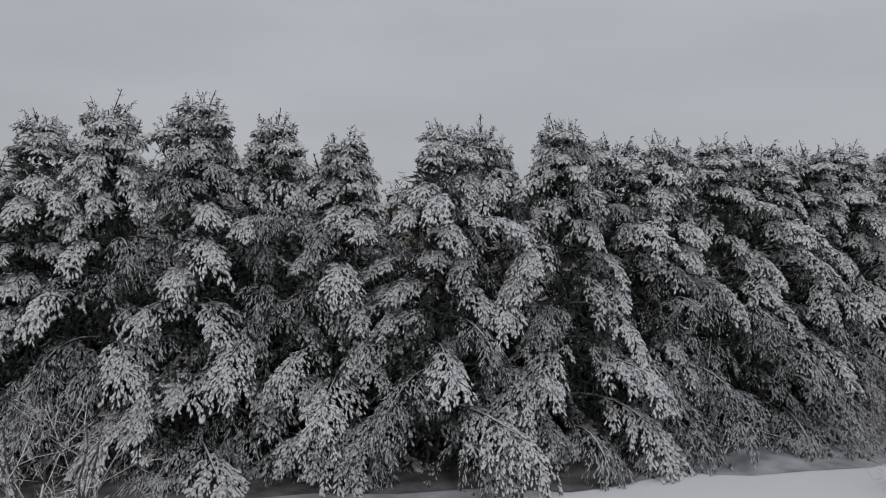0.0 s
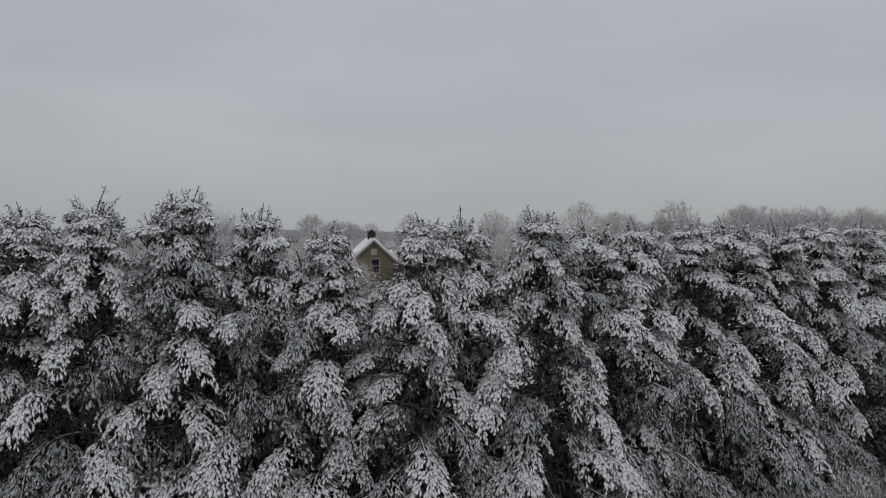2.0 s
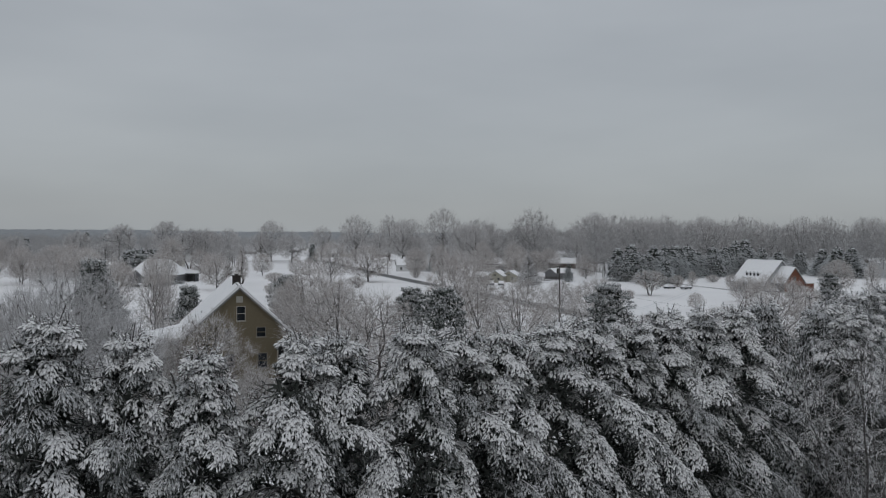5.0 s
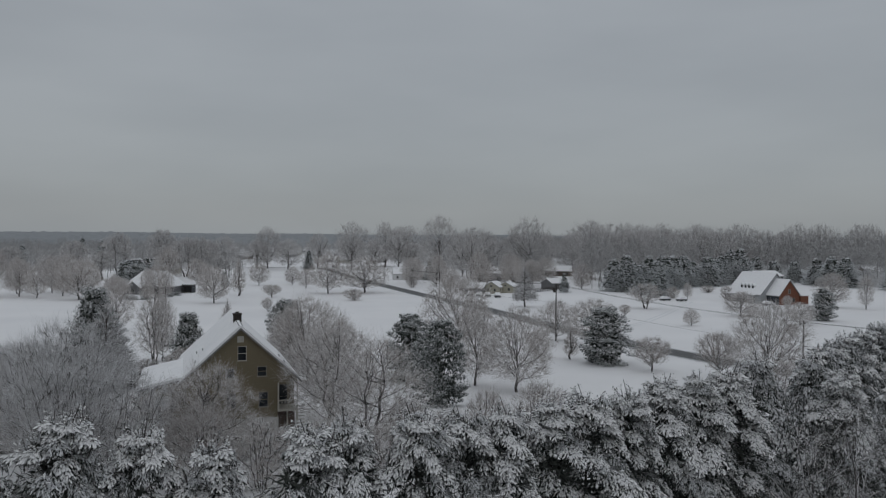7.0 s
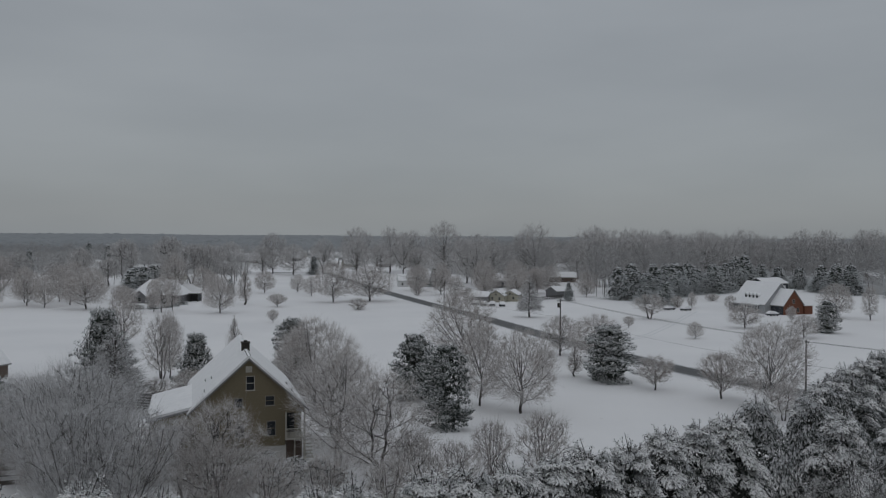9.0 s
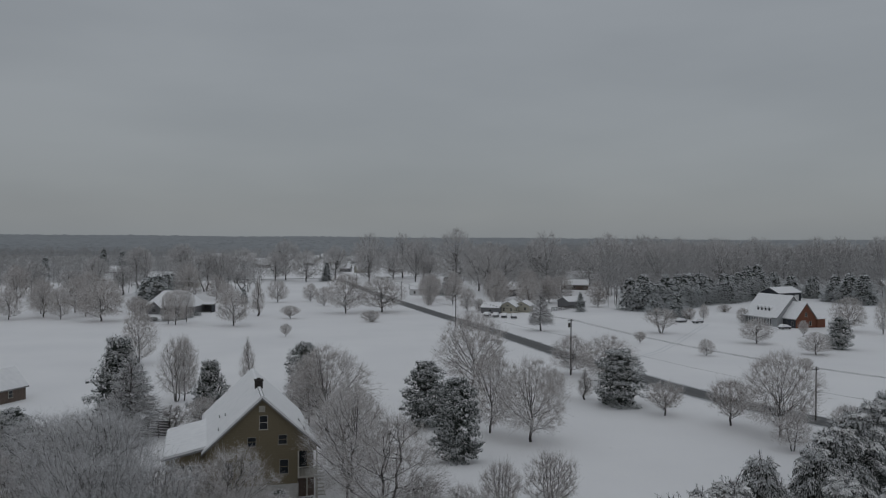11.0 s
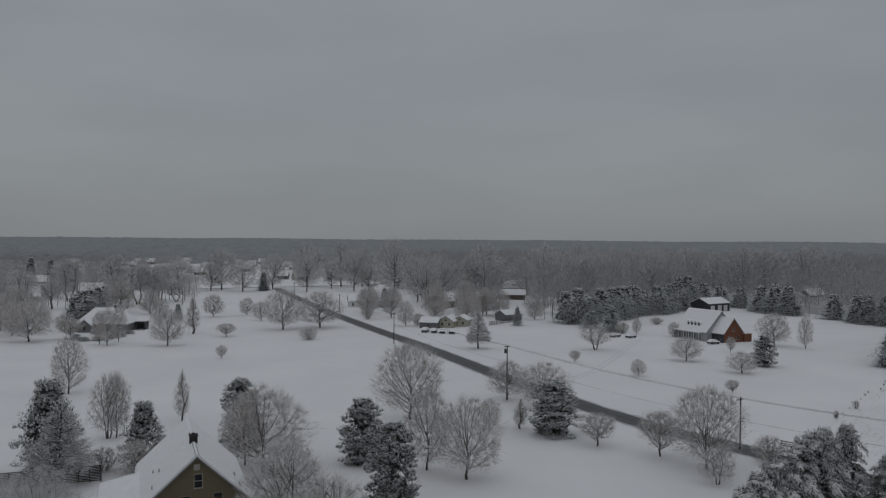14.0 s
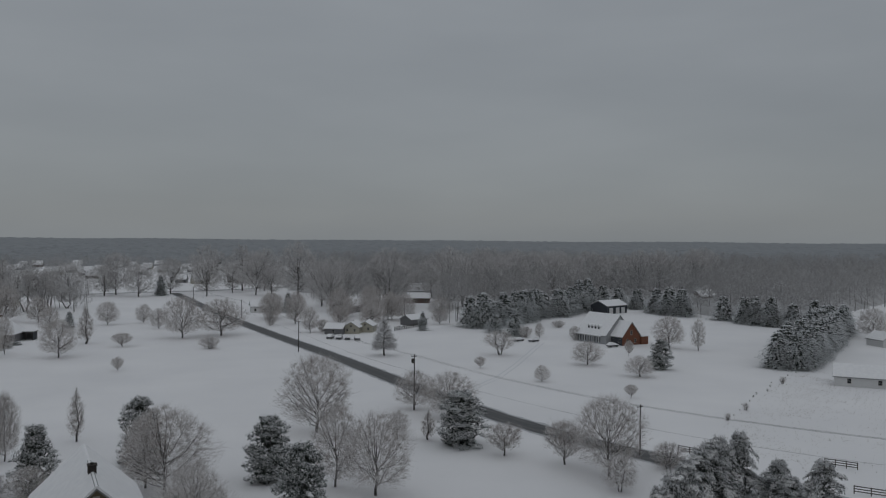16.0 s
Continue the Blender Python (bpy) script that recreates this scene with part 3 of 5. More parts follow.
PROFILE = {
    "round": ([0.14, 0.22, 0.46, 0.75, 0.92, 1.0], [0.5, 0.88, 1.0, 0.85, 0.5, 0.15]), "oak": ([0.16, 0.25, 0.5, 0.78, 0.93, 1.0], [0.55, 0.9, 1.0, 0.86, 0.54, 0.2]),
    "vase": ([0.2, 0.42, 0.68, 0.88, 1.0], [0.22, 0.78, 1.0, 0.8, 0.3]), "column": ([0.13, 0.3, 0.6, 1.0], [0.5, 1.0, 0.9, 0.05]),
    "fan": ([0.0, 0.35, 0.7, 0.9, 1.0], [0.22, 0.75, 1.0, 0.85, 0.4]), "bush": ([0.0, 0.3, 0.62, 0.86, 1.0], [0.35, 0.85, 1.0, 0.8, 0.3]), "larch": ([0.15, 0.25, 1.0], [0.85, 1.0, 0.05]), "grove": ([0.34, 0.48, 0.7, 0.88, 1.0], [0.5, 0.9, 1.0, 0.8, 0.3]),
}


def bare_meshes(seed, tall, wide, kind="round", stems=1, limbs=15, twigs=2100, width=0.036, reach=0.075, bark=None, twig=None):
    """A leafless tree: trunk and limbs, and a haze of frosted twigs that fills its crown."""
    rng = np.random.default_rng(seed)
    ph, pr = PROFILE[kind]
    clear, half = ph[0], wide / 2
    A, B, RA, RB, nodes = [], [], [], [], []

    def bow(p, q, r0, r1, lift, n):
        s = np.linspace(0, 1, n + 1)[:, None]
        mid = (p + q) / 2 + np.array([0, 0, lift]) + rng.normal(0, 0.04, 3) * np.linalg.norm(q - p)
        pts = p * (1 - s) ** 2 + 2 * mid * s * (1 - s) + q * s ** 2
        pts[1:-1] += rng.normal(0, 0.015, (n - 1, 3)) * np.linalg.norm(q - p)
        rad = r0 * (1 - s[:, 0]) + r1 * s[:, 0]
        for k in range(n):
            A.append(pts[k]); B.append(pts[k + 1]); RA.append(rad[k]); RB.append(rad[k + 1])
        nodes.extend(pts[1:])
        return pts

    def crown_point(low, shell):
        h = rng.uniform(low, 1.0)
        a = rng.uniform(0, 6.283)
        r = half * np.interp(h, ph, pr) * shell
        return np.array([np.cos(a) * r, np.sin(a) * r, h * tall])

    forked = kind in ("round", "oak", "vase") and stems == 1
    r_t = (0.021 * tall + 0.035) * (0.55 if kind == "fan" else 1.1 if twig else 1.0)
    for k in range(stems):
        a = 6.283 * k / stems + rng.uniform(0, 1)
        sp = 0.0 if stems == 1 else rng.uniform(0.1, 0.9) * half if kind == "fan" else rng.uniform(0.25, 0.55) * half
        foot = np.array([np.cos(a), np.sin(a), 0]) * (0 if stems == 1 else 0.22) + np.array([0, 0, -0.2])
        top = np.array([np.cos(a) * sp, np.sin(a) * sp, tall * (rng.uniform(0.68, 0.78) if forked else rng.uniform(0.82, 0.93))])
        stem = bow(foot, top, r_t / stems ** 0.4, 0.02, 0.0, 8)
        for j in range(max(3, limbs // stems)):
            u = max(clear, 0.05) + ((0.68 if forked else 0.85) - clear) * (j + rng.uniform(0, 0.9)) / max(3, limbs // stems)
            i = min(7, int(u * 8)); o = stem[i] + (stem[i + 1] - stem[i]) * (u * 8 - i)
            hq = np.clip(u + (rng.uniform(0.04, 0.42) if forked else rng.uniform(0.08, 0.4)), clear + 0.04, 0.98) if kind != "larch" else u + 0.03
            aa = rng.uniform(0, 6.283)
            rq = half * np.interp(hq, ph, pr) * rng.uniform(0.75, 0.97)
            q = np.array([np.cos(aa) * rq, np.sin(aa) * rq, hq * tall])
            limb = bow(o, q, r_t * 0.34 / stems ** 0.3 * (1 - 0.5 * u), 0.018, -0.16 * rq if kind != "larch" else 0.2, 5)
            for m in range(6):
                i = rng.integers(1, 5)
                t = limb[i] * 0.35 + crown_point(clear, rng.uniform(0.6, 0.97)) * 0.15 + (limb[i] + (q - o) * rng.uniform(0.15, 0.35) + rng.normal(0, 0.11, 3) * wide) * 0.5
                bow(limb[i], t, 0.010 + 0.0009 * tall, 0.006, 0.0, 2)
    nodes = np.array(nodes)
    h = rng.uniform(clear, 1, twigs * 2) if kind != "larch" else clear + (1 - clear) * rng.beta(1, 1.6, twigs * 2)
    w = np.interp(h, ph, pr)
    keep = rng.uniform(0, 1, len(h)) < w ** 1.3 + 0.12
    h, w = h[keep][:twigs], w[keep][:twigs]
    a = rng.uniform(0, 6.283, len(h))
    lobe = 1 + 0.13 * np.sin(3 * a + seed + 5 * h) + 0.10 * np.sin(5 * a + 2.3 * seed - 9 * h) + rng.normal(0, 0.05, len(h))
    rad = half * w * lobe * rng.uniform(0.04, 1.06, len(h)) ** 0.5
    p = np.stack([np.cos(a) * rad, np.sin(a) * rad, h * tall + rng.normal(0, 0.02, len(h)) * tall], 1)
    near = nodes[np.argmin(((p[:, None] - nodes[None]) ** 2).sum(-1), 1)]
    d = p - np.array([0, 0, tall * (0.33 if kind in ("round", "oak") else clear * 0.6)])
    if kind == "larch":
        d[:, 2] *= 0.15
    d = d / np.linalg.norm(d, axis=1, keepdims=True) + rng.normal(0, 0.32, p.shape)
    back = near - p
    gap = np.linalg.norm(back, axis=1, keepdims=True)
    ln = rng.uniform(0.7, 1.35, (len(p), 1)) * reach * tall
    s0 = np.where(gap < ln * 1.5, near, p - d * ln)
    groups = [blades(s0, p, np.full(len(p), width), rng)]
    for k in range(3):
        u = rng.uniform(0.2, 0.95, (len(p), 1))
        o = s0 + (p - s0) * u
        dd = d + rng.normal(0, 0.5, p.shape)
        groups.append(blades(o, o + dd * ln * rng.uniform(0.4, 0.8, (len(p), 1)), np.full(len(p), width * 0.8), rng))
    v, f = tubes(np.array(A), np.array(B), np.array(RA), np.array(RB), 3)
    trunk = np_mesh("trunk", v, f, bark or M_TRUNK, True)
    v, f = joined(groups)
    return [("trunk", trunk), ("crown", np_mesh("crown", v, f, twig or M_TWIG))]


def plant(kind, meshes, x, y, turn, size, label, category="tree", group="", z=None):
    t = empty(kind, x, y, ground_z(x, y) if z is None else z, turn, 1.0)
    t.scale = size if isinstance(size, tuple) else (size, size, size)
    tagged(t, label, category, group)
    for name, me in meshes:
        ob = part(name, me, None, t)
        if name != "trunk":
            ob["kind"] = "stuff"
    return t


rng = np.random.default_rng(5)
PINES = [pine_meshes(11 + k, 13.9, w, 1.0, 1.0, 0.5) for k, w in enumerate((4.3, 3.9, 4.6, 3.8, 4.2))]
# few laden boughs low down, standing in for shade near the ground
SHADED_PINES = [pine_meshes(16 + k, 13.9, w, 1.0, 1.0, 0.06) for k, w in enumerate((4.2, 4.5, 3.9))]
FAR_PINES = [pine_meshes(21 + k, 13.6, w, 1.45, 0.38) for k, w in enumerate((4.0, 4.4, 3.8))]
BACK_ROW = [(-21.0, 40.8, 0.72), (-17.2, 41.2, 0.7), (-13.6, 41.0, 0.72), (-9.8, 41.4, 0.68), (-6.2, 41.0, 0.66), (-2.0, 41.2, 0.66), (2.2, 42.4, 0.68)]
# the pine at (43.5, 53.0) is an addition that shades the ground beside it
ROW = [(-22.5, 36.2, 0.98), (-18.6, 37.3, 1.0), (-15.3, 36.9, 0.985), (-12.3, 36.5, 1.03), (-8.9, 36.8, 1.035), (-5.9, 37.2, 0.985), (-3.0, 36.9, 0.94),
       (0.8, 36.9, 0.965), (3.0, 38.6, 0.98), (6.3, 38.3, 0.985), (8.7, 40.6, 0.945), (10.9, 40.4, 0.955), (13.6, 41.6, 0.94), (16.0, 43.1, 0.945),
       (18.7, 44.0, 0.935), (21.5, 45.5, 0.94), (24.5, 47.0, 0.935), (28.2, 49.2, 0.945), (36.9, 50.2, 0.945), (33.4, 55.2, 0.955), (43.5, 53.0, 0.9), (41.5, 60.5, 0.95),
       (45.5, 64.5, 0.955), (50.0, 69.0, 0.95), (54.5, 73.0, 0.965), (59.0, 76.5, 0.955), (63.5, 80.5, 0.965), (68.0, 84.0, 0.95), (72.0, 87.5, 0.90), (80.0, 92.5, 0.83), (86.5, 84.0, 0.66), (82.0, 87.5, 0.62), (79.0, 82.0, 0.58)]
for k, (x, y, s) in enumerate(ROW):
    plant("pine_tree", PINES[k % 5] if -16 < x < 7 else SHADED_PINES[k % 3] if 7 <= x < 39 and y < 55 else FAR_PINES[k % 3], x, y, rng.uniform(0, 360), (1.0 + 0.06 * rng.normal(), 1.0 + 0.06 * rng.normal(), s), "tall white pine bowed under heavy fresh snow", "tree", "row of white pines")

for k, (x, y, s) in enumerate(BACK_ROW):
    plant("pine_tree", FAR_PINES[k % 3], x, y, 70 * k, (0.85, 0.85, s), "shorter white pine behind the snowy front row", "tree", "row of white pines")

BARE = {
    "round": [bare_meshes(31 + k, 10, 8.5, "round", 1, 17, 4600, 0.026) for k in range(3)],
    "oak": [bare_meshes(41 + k, 10, 10, "oak", 1, 22, 5600, 0.026) for k in range(3)],
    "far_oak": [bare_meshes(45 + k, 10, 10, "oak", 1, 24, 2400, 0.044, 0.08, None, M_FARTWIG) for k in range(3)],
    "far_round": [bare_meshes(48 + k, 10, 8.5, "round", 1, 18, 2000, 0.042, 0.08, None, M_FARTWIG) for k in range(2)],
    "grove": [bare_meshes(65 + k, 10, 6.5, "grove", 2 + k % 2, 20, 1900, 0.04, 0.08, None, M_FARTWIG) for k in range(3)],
    "multi": [bare_meshes(51 + k, 10, 8, "vase" if k == 1 else "round", 4, 24, 2700, 0.024, 0.085) for k in range(3)],
    "open": [bare_meshes(86 + k, 10, 8.5, "oak", 2, 26, 4200, 0.021, 0.085) for k in range(2)],
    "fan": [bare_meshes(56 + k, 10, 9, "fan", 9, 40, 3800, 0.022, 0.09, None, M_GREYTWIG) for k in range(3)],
    "column": [bare_meshes(61, 10, 3.2, "column", 1, 16, 1800, 0.03, 0.06)],
    "bush": [bare_meshes(71 + k, 3.5, 4.2, "bush", 6, 18, 2200, 0.02, 0.13) for k in range(2)],
    "vase": [bare_meshes(81 + k, 5, 5, "vase", 1, 14, 2600, 0.024, 0.10) for k in range(2)],
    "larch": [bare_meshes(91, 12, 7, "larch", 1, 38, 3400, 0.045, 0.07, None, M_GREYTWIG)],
}
BASE = {"grove": (10, 6.5), "open": (10, 8.5), "fan": (10, 9), "far_oak": (10, 10), "far_round": (10, 8.5), "round": (10, 8.5), "oak": (10, 10), "multi": (10, 8), "column": (10, 3.2), "bush": (3.5, 4.2), "vase": (5, 5), "larch": (12, 7)}
NAMES = {"grove": "bare_tree", "open": "bare_tree", "fan": "thicket_tree", "far_oak": "oak_tree", "far_round": "bare_tree", "round": "bare_tree", "oak": "oak_tree", "multi": "bare_tree", "column": "columnar_tree", "bush": "bare_shrub", "vase": "young_tree", "larch": "larch_tree"}
WORDS = {"grove": "tall leafless tree with dark bare trunks in a grove", "open": "airy leafless tree dusted with snow beside the house", "fan": "leafless thicket of fine upright stems dusted with snow", "round": "leafless rounded tree frosted with fresh snow on the lawn", "oak": "large leafless spreading tree with snow on its limbs", "far_oak": "tall leafless tree with a domed grey crown", "far_round": "tall leafless grey tree at the edge of the woods",
         "multi": "leafless tree of several stems dusted with snow", "column": "slim leafless upright tree dusted with snow",
         "bush": "leafless bushy shrub with snow on its twigs", "vase": "small leafless ornamental tree in the snow", "larch": "broad leafless larch with snowy level branches"}
LAWN = [
    ("oak", -68.4, 308.5, 13.4, 16.3), ("vase", -55.9, 313.6, 7.3, 8.9), ("round", -36.8, 202.6, 13.1, 8.3), ("multi", -21.8, 155.2, 11.5, 7.5),
    ("round", -20.5, 155.7, 11.9, 5.0), ("larch", -24.4, 127.0, 13.0, 9.6), ("bush", -19.5, 133.4, 3.4, 5.2), ("round", -13.9, 127.0, 6.1, 6.3),
    ("column", -9.9, 166.7, 10.0, 3.1), ("round", 1.6, 132.0, 11.4, 7.1), ("oak", 4.3, 127.3, 13.0, 13.6), ("oak", 33.9, 159.2, 15.4, 14.0),
    ("round", 28.9, 123.0, 12.7, 7.9), ("oak", 33.6, 116.7, 12.0, 11.0), ("round", 47.4, 149.5, 5.4, 4.9), ("oak", 59.8, 175.8, 8.7, 8.9),
    ("oak", 63.7, 164.2, 9.7, 12.3), ("column", 52.7, 146.8, 5.7, 3.0), ("vase", 61.4, 131.2, 5.6, 6.9), ("vase", 68.6, 122.3, 7.4, 7.6),
    ("oak", 72.0, 113.9, 13.0, 12.1), ("bush", 83.8, 114.3, 4.3, 6.0), ("open", 69.0, 106.0, 5.2, 5.4), ("vase", 113.8, 170.6, 3.2, 3.5),
    ("round", 134.0, 196.8, 5.9, 8.5), ("oak", 131.6, 221.6, 7.2, 9.9), ("round", 104.1, 198.9, 4.4, 4.6), ("vase", 97.6, 225.9, 3.4, 3.7),
    ("multi", 115.5, 250.8, 7.9, 11.6), ("larch", 78.0, 260.4, 13.8, 8.6), ("oak", 180.0, 246.9, 11.4, 11.4), ("open", 185.9, 238.2, 10.8, 5.2),
    ("vase", 155.6, 235.1, 5.0, 3.3), ("bush", 160.3, 279.4, 5.3, 4.7), ("bush", 177.4, 323.9, 3.0, 6.4), ("round", 150.9, 290.8, 6.1, 3.9),
    ("bush", 146.3, 293.6, 4.2, 5.7), ("oak", 33.6, 335.4, 14.3, 19.3), ("oak", 18.8, 330.2, 16.0, 15.5), ("bush", 25.7, 296.1, 4.0, 7.2),
    ("round", 11.5, 369.6, 8.6, 7.9), ("round", 6.0, 397.2, 8.4, 7.9), ("round", 69.3, 336.7, 10.3, 7.5), ("bush", 74.9, 337.8, 5.0, 5.7),
    ("oak", -9.1, 391.9, 10.3, 9.8), ("column", -15.0, 322.0, 13.7, 5.9), ("oak", -21.5, 287.9, 12.0, 11.6), ("vase", -2.8, 310.6, 4.7, 7.4),
    ("vase", -3.6, 254.3, 3.9, 3.7), ("oak", -7.9, 598.9, 26.7, 17.7), ("oak", 54.4, 630.1, 30.5, 23.3), ("round", 78.9, 626.5, 30.7, 19.2),
    ("oak", 80.7, 572.3, 27.4, 15.6), ("oak", 94.4, 624.1, 28.6, 21.4), ("oak", 103.3, 539.2, 33.6, 22.4), ("oak", 102.5, 466.0, 24.4, 14.6),
    ("round", 100.9, 434.4, 23.7, 12.2), ("oak", -89.9, 500.5, 21.9, 11.0), ("round", -71.6, 426.9, 21.5, 9.4), ("oak", -64.8, 496.0, 23.6, 12.6),
    ("round", -50.0, 473.6, 19.7, 12.1), ("round", -42.8, 472.2, 19.7, 10.6), ("oak", -40.8, 500.1, 18.7, 11.3), ("round", -31.0, 490.0, 9.9, 12.0),
    ("bush", 58.2, 367.9, 6.8, 6.3), ("round", -40.7, 292.1, 12.5, 7.4), ("round", -38.5, 302.0, 12.5, 5.8), ("round", -43.8, 295.7, 11.3, 5.6),
    ("fan", -16.6, 72.0, 13.0, 9.0), ("fan", -20.0, 76.5, 11.5, 9.0), ("multi", -9.0, 75.0, 7.4, 7.5), ("open", 5.2, 85.9, 11.8, 10.0),
    ("open", 8.6, 77.1, 10.8, 10.8), ("bush", 11.2, 74.8, 5.7, 4.6), ("bush", 19.9, 79.7, 5.3, 4.5), ("bush", 25.5, 80.7, 6.0, 5.7),
    ("bush", -13.0, 82.0, 5.5, 7.0), ("fan", -12.6, 68.0, 9.8, 9.5), ("fan", -15.6, 66.0, 11.0, 8.5),
    ("bush", -6.0, 70.0, 6.5, 6.0), ("open", -5.8, 72.0, 9.5, 9.0), ("bush", -1.5, 69.0, 5.5, 5.5), ("bush", 3.0, 70.5, 5.0, 5.0),
    ("bush", 8.5, 70.0, 4.6, 5.0), ("bush", 15.0, 74.0, 4.8, 5.0), ("bush", -17.5, 80.0, 6.0, 7.0), ("bush", -22.0, 82.0, 5.0, 6.0),
    ("open", 5.8, 95.0, 11.0, 8.0), ("fan", -24.0, 84.0, 10.0, 10.0), ("fan", -18.8, 87.0, 9.0, 9.0), ("fan", -25.5, 91.0, 9.0, 10.0), ("fan", -21.5, 97.0, 8.0, 9.0), ("bush", -28.0, 86.0, 6.0, 7.0),
]
LAWN += [("oak", 277, 247, 12, 13), ("oak", 100, 352, 10, 12), ("oak", 106, 372, 12, 13), ("round", 95, 385, 11, 9), ("oak", 118, 380, 12, 12), ("round", 88, 362, 9, 8), ("oak", 128, 368, 11, 12), ("round", 132, 352, 8, 8),
         ("oak", -110, 322, 12, 12), ("round", -101, 316, 11, 9), ("oak", -92, 325, 13, 12), ("round", -84, 317, 11.5, 8), ("oak", -78, 328, 12, 11), ("round", -97, 340, 14, 9), ("oak", -86, 345, 14, 12),
         ("round", -120, 330, 13, 9), ("oak", -75, 350, 13, 12), ("round", -62.5, 340, 7, 8), ("oak", -55, 362, 14, 12), ("round", -30, 362, 11, 9), ("multi", -68, 366, 13, 10)]
LAWN += [("oak", 112 + 11 * k + 5 * math.sin(k * 7.0), 470 + 28 * math.sin(k * 2.3) + 7 * k, 26 + 5 * math.sin(k * 4.1), 22 + 4 * math.sin(k * 3.3)) for k in range(20)]
LAWN += [("oak", 168 + 17 * k + 5 * math.sin(k * 5.0), 432 + 6.5 * k + 12 * math.sin(k * 2.7), 28 + 5 * math.sin(k * 3.1), 22 + 3 * math.sin(k * 1.9)) for k in range(16)]
LAWN += [("round", -165 + 9 * k + 4 * math.sin(k * 4.7), 425 + 26 * math.sin(k * 2.2), 15 + 3.5 * math.sin(k * 3.9), 12 + 2 * math.sin(k * 2.5)) for k in range(15)]
LAWN += [("round" if k % 3 else "oak", 62 + 7 * k + 6 * math.sin(k * 5.5), 392 + 22 * math.sin(k * 2.6), 13 + 3 * math.sin(k * 3.5), 11 + 2 * math.sin(k * 1.7)) for k in range(13)]
LAWN += [("oak", -36 + 21 * k, 585 + 20 * math.sin(k * 2.9), 21 + 3 * math.sin(k * 5.0), 15 + 2 * math.sin(k)) for k in range(7)]


def before_house(x, y):
    """In the clearing before the white house and its neighbour."""
    return 380 < math.hypot(x, y) < 530 and abs(math.degrees(math.atan2(x, y)) - 19.3) < 0.9


for k, (kind, x, y, h, w) in enumerate(LAWN):
    if before_house(x, y) or (-80 < x < -54 and 358 < y < 440):
        continue
    if y > 420:
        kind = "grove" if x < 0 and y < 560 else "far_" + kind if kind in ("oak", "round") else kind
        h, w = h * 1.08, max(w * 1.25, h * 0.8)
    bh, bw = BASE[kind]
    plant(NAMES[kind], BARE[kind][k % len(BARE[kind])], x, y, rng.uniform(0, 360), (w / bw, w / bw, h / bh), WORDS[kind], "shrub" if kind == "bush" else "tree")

# frosted bushes beside the camera's rise
NEAR_BUSH = [bare_meshes(171, 5.0, 6.0, "bush", 6, 22, 320, 0.018, 0.10, M_LIMB), bare_meshes(172, 9.5, 8.5, "fan", 4, 64, 900, 0.02, 0.085, M_LIMB, M_LIMB)]
plant("bare_shrub", NEAR_BUSH[0], -8.9, 24.5, 40, 1.0, "leafless bushy shrub coated in fresh snow beside the pines", "shrub")
plant("bare_shrub", NEAR_BUSH[0], 18.0, 33.0, 110, (0.8, 0.8, 0.9), "leafless low shrub coated in snow beside the pines", "shrub")
plant("bare_tree", NEAR_BUSH[1], 34.8, 45.2, 10, (1.3, 1.3, 1.24), "leafless tangled tree coated in fresh snow beside the pines", "tree")

for x, y, k in ((30.6, 48.2, 0.4), (33.2, 46.6, 0.35)):
    plant("bare_shrub", NEAR_BUSH[0], x, y, 60 * x, (k, k, k * 0.9), "low tangled shrub coated in snow beside the pines", "shrub")

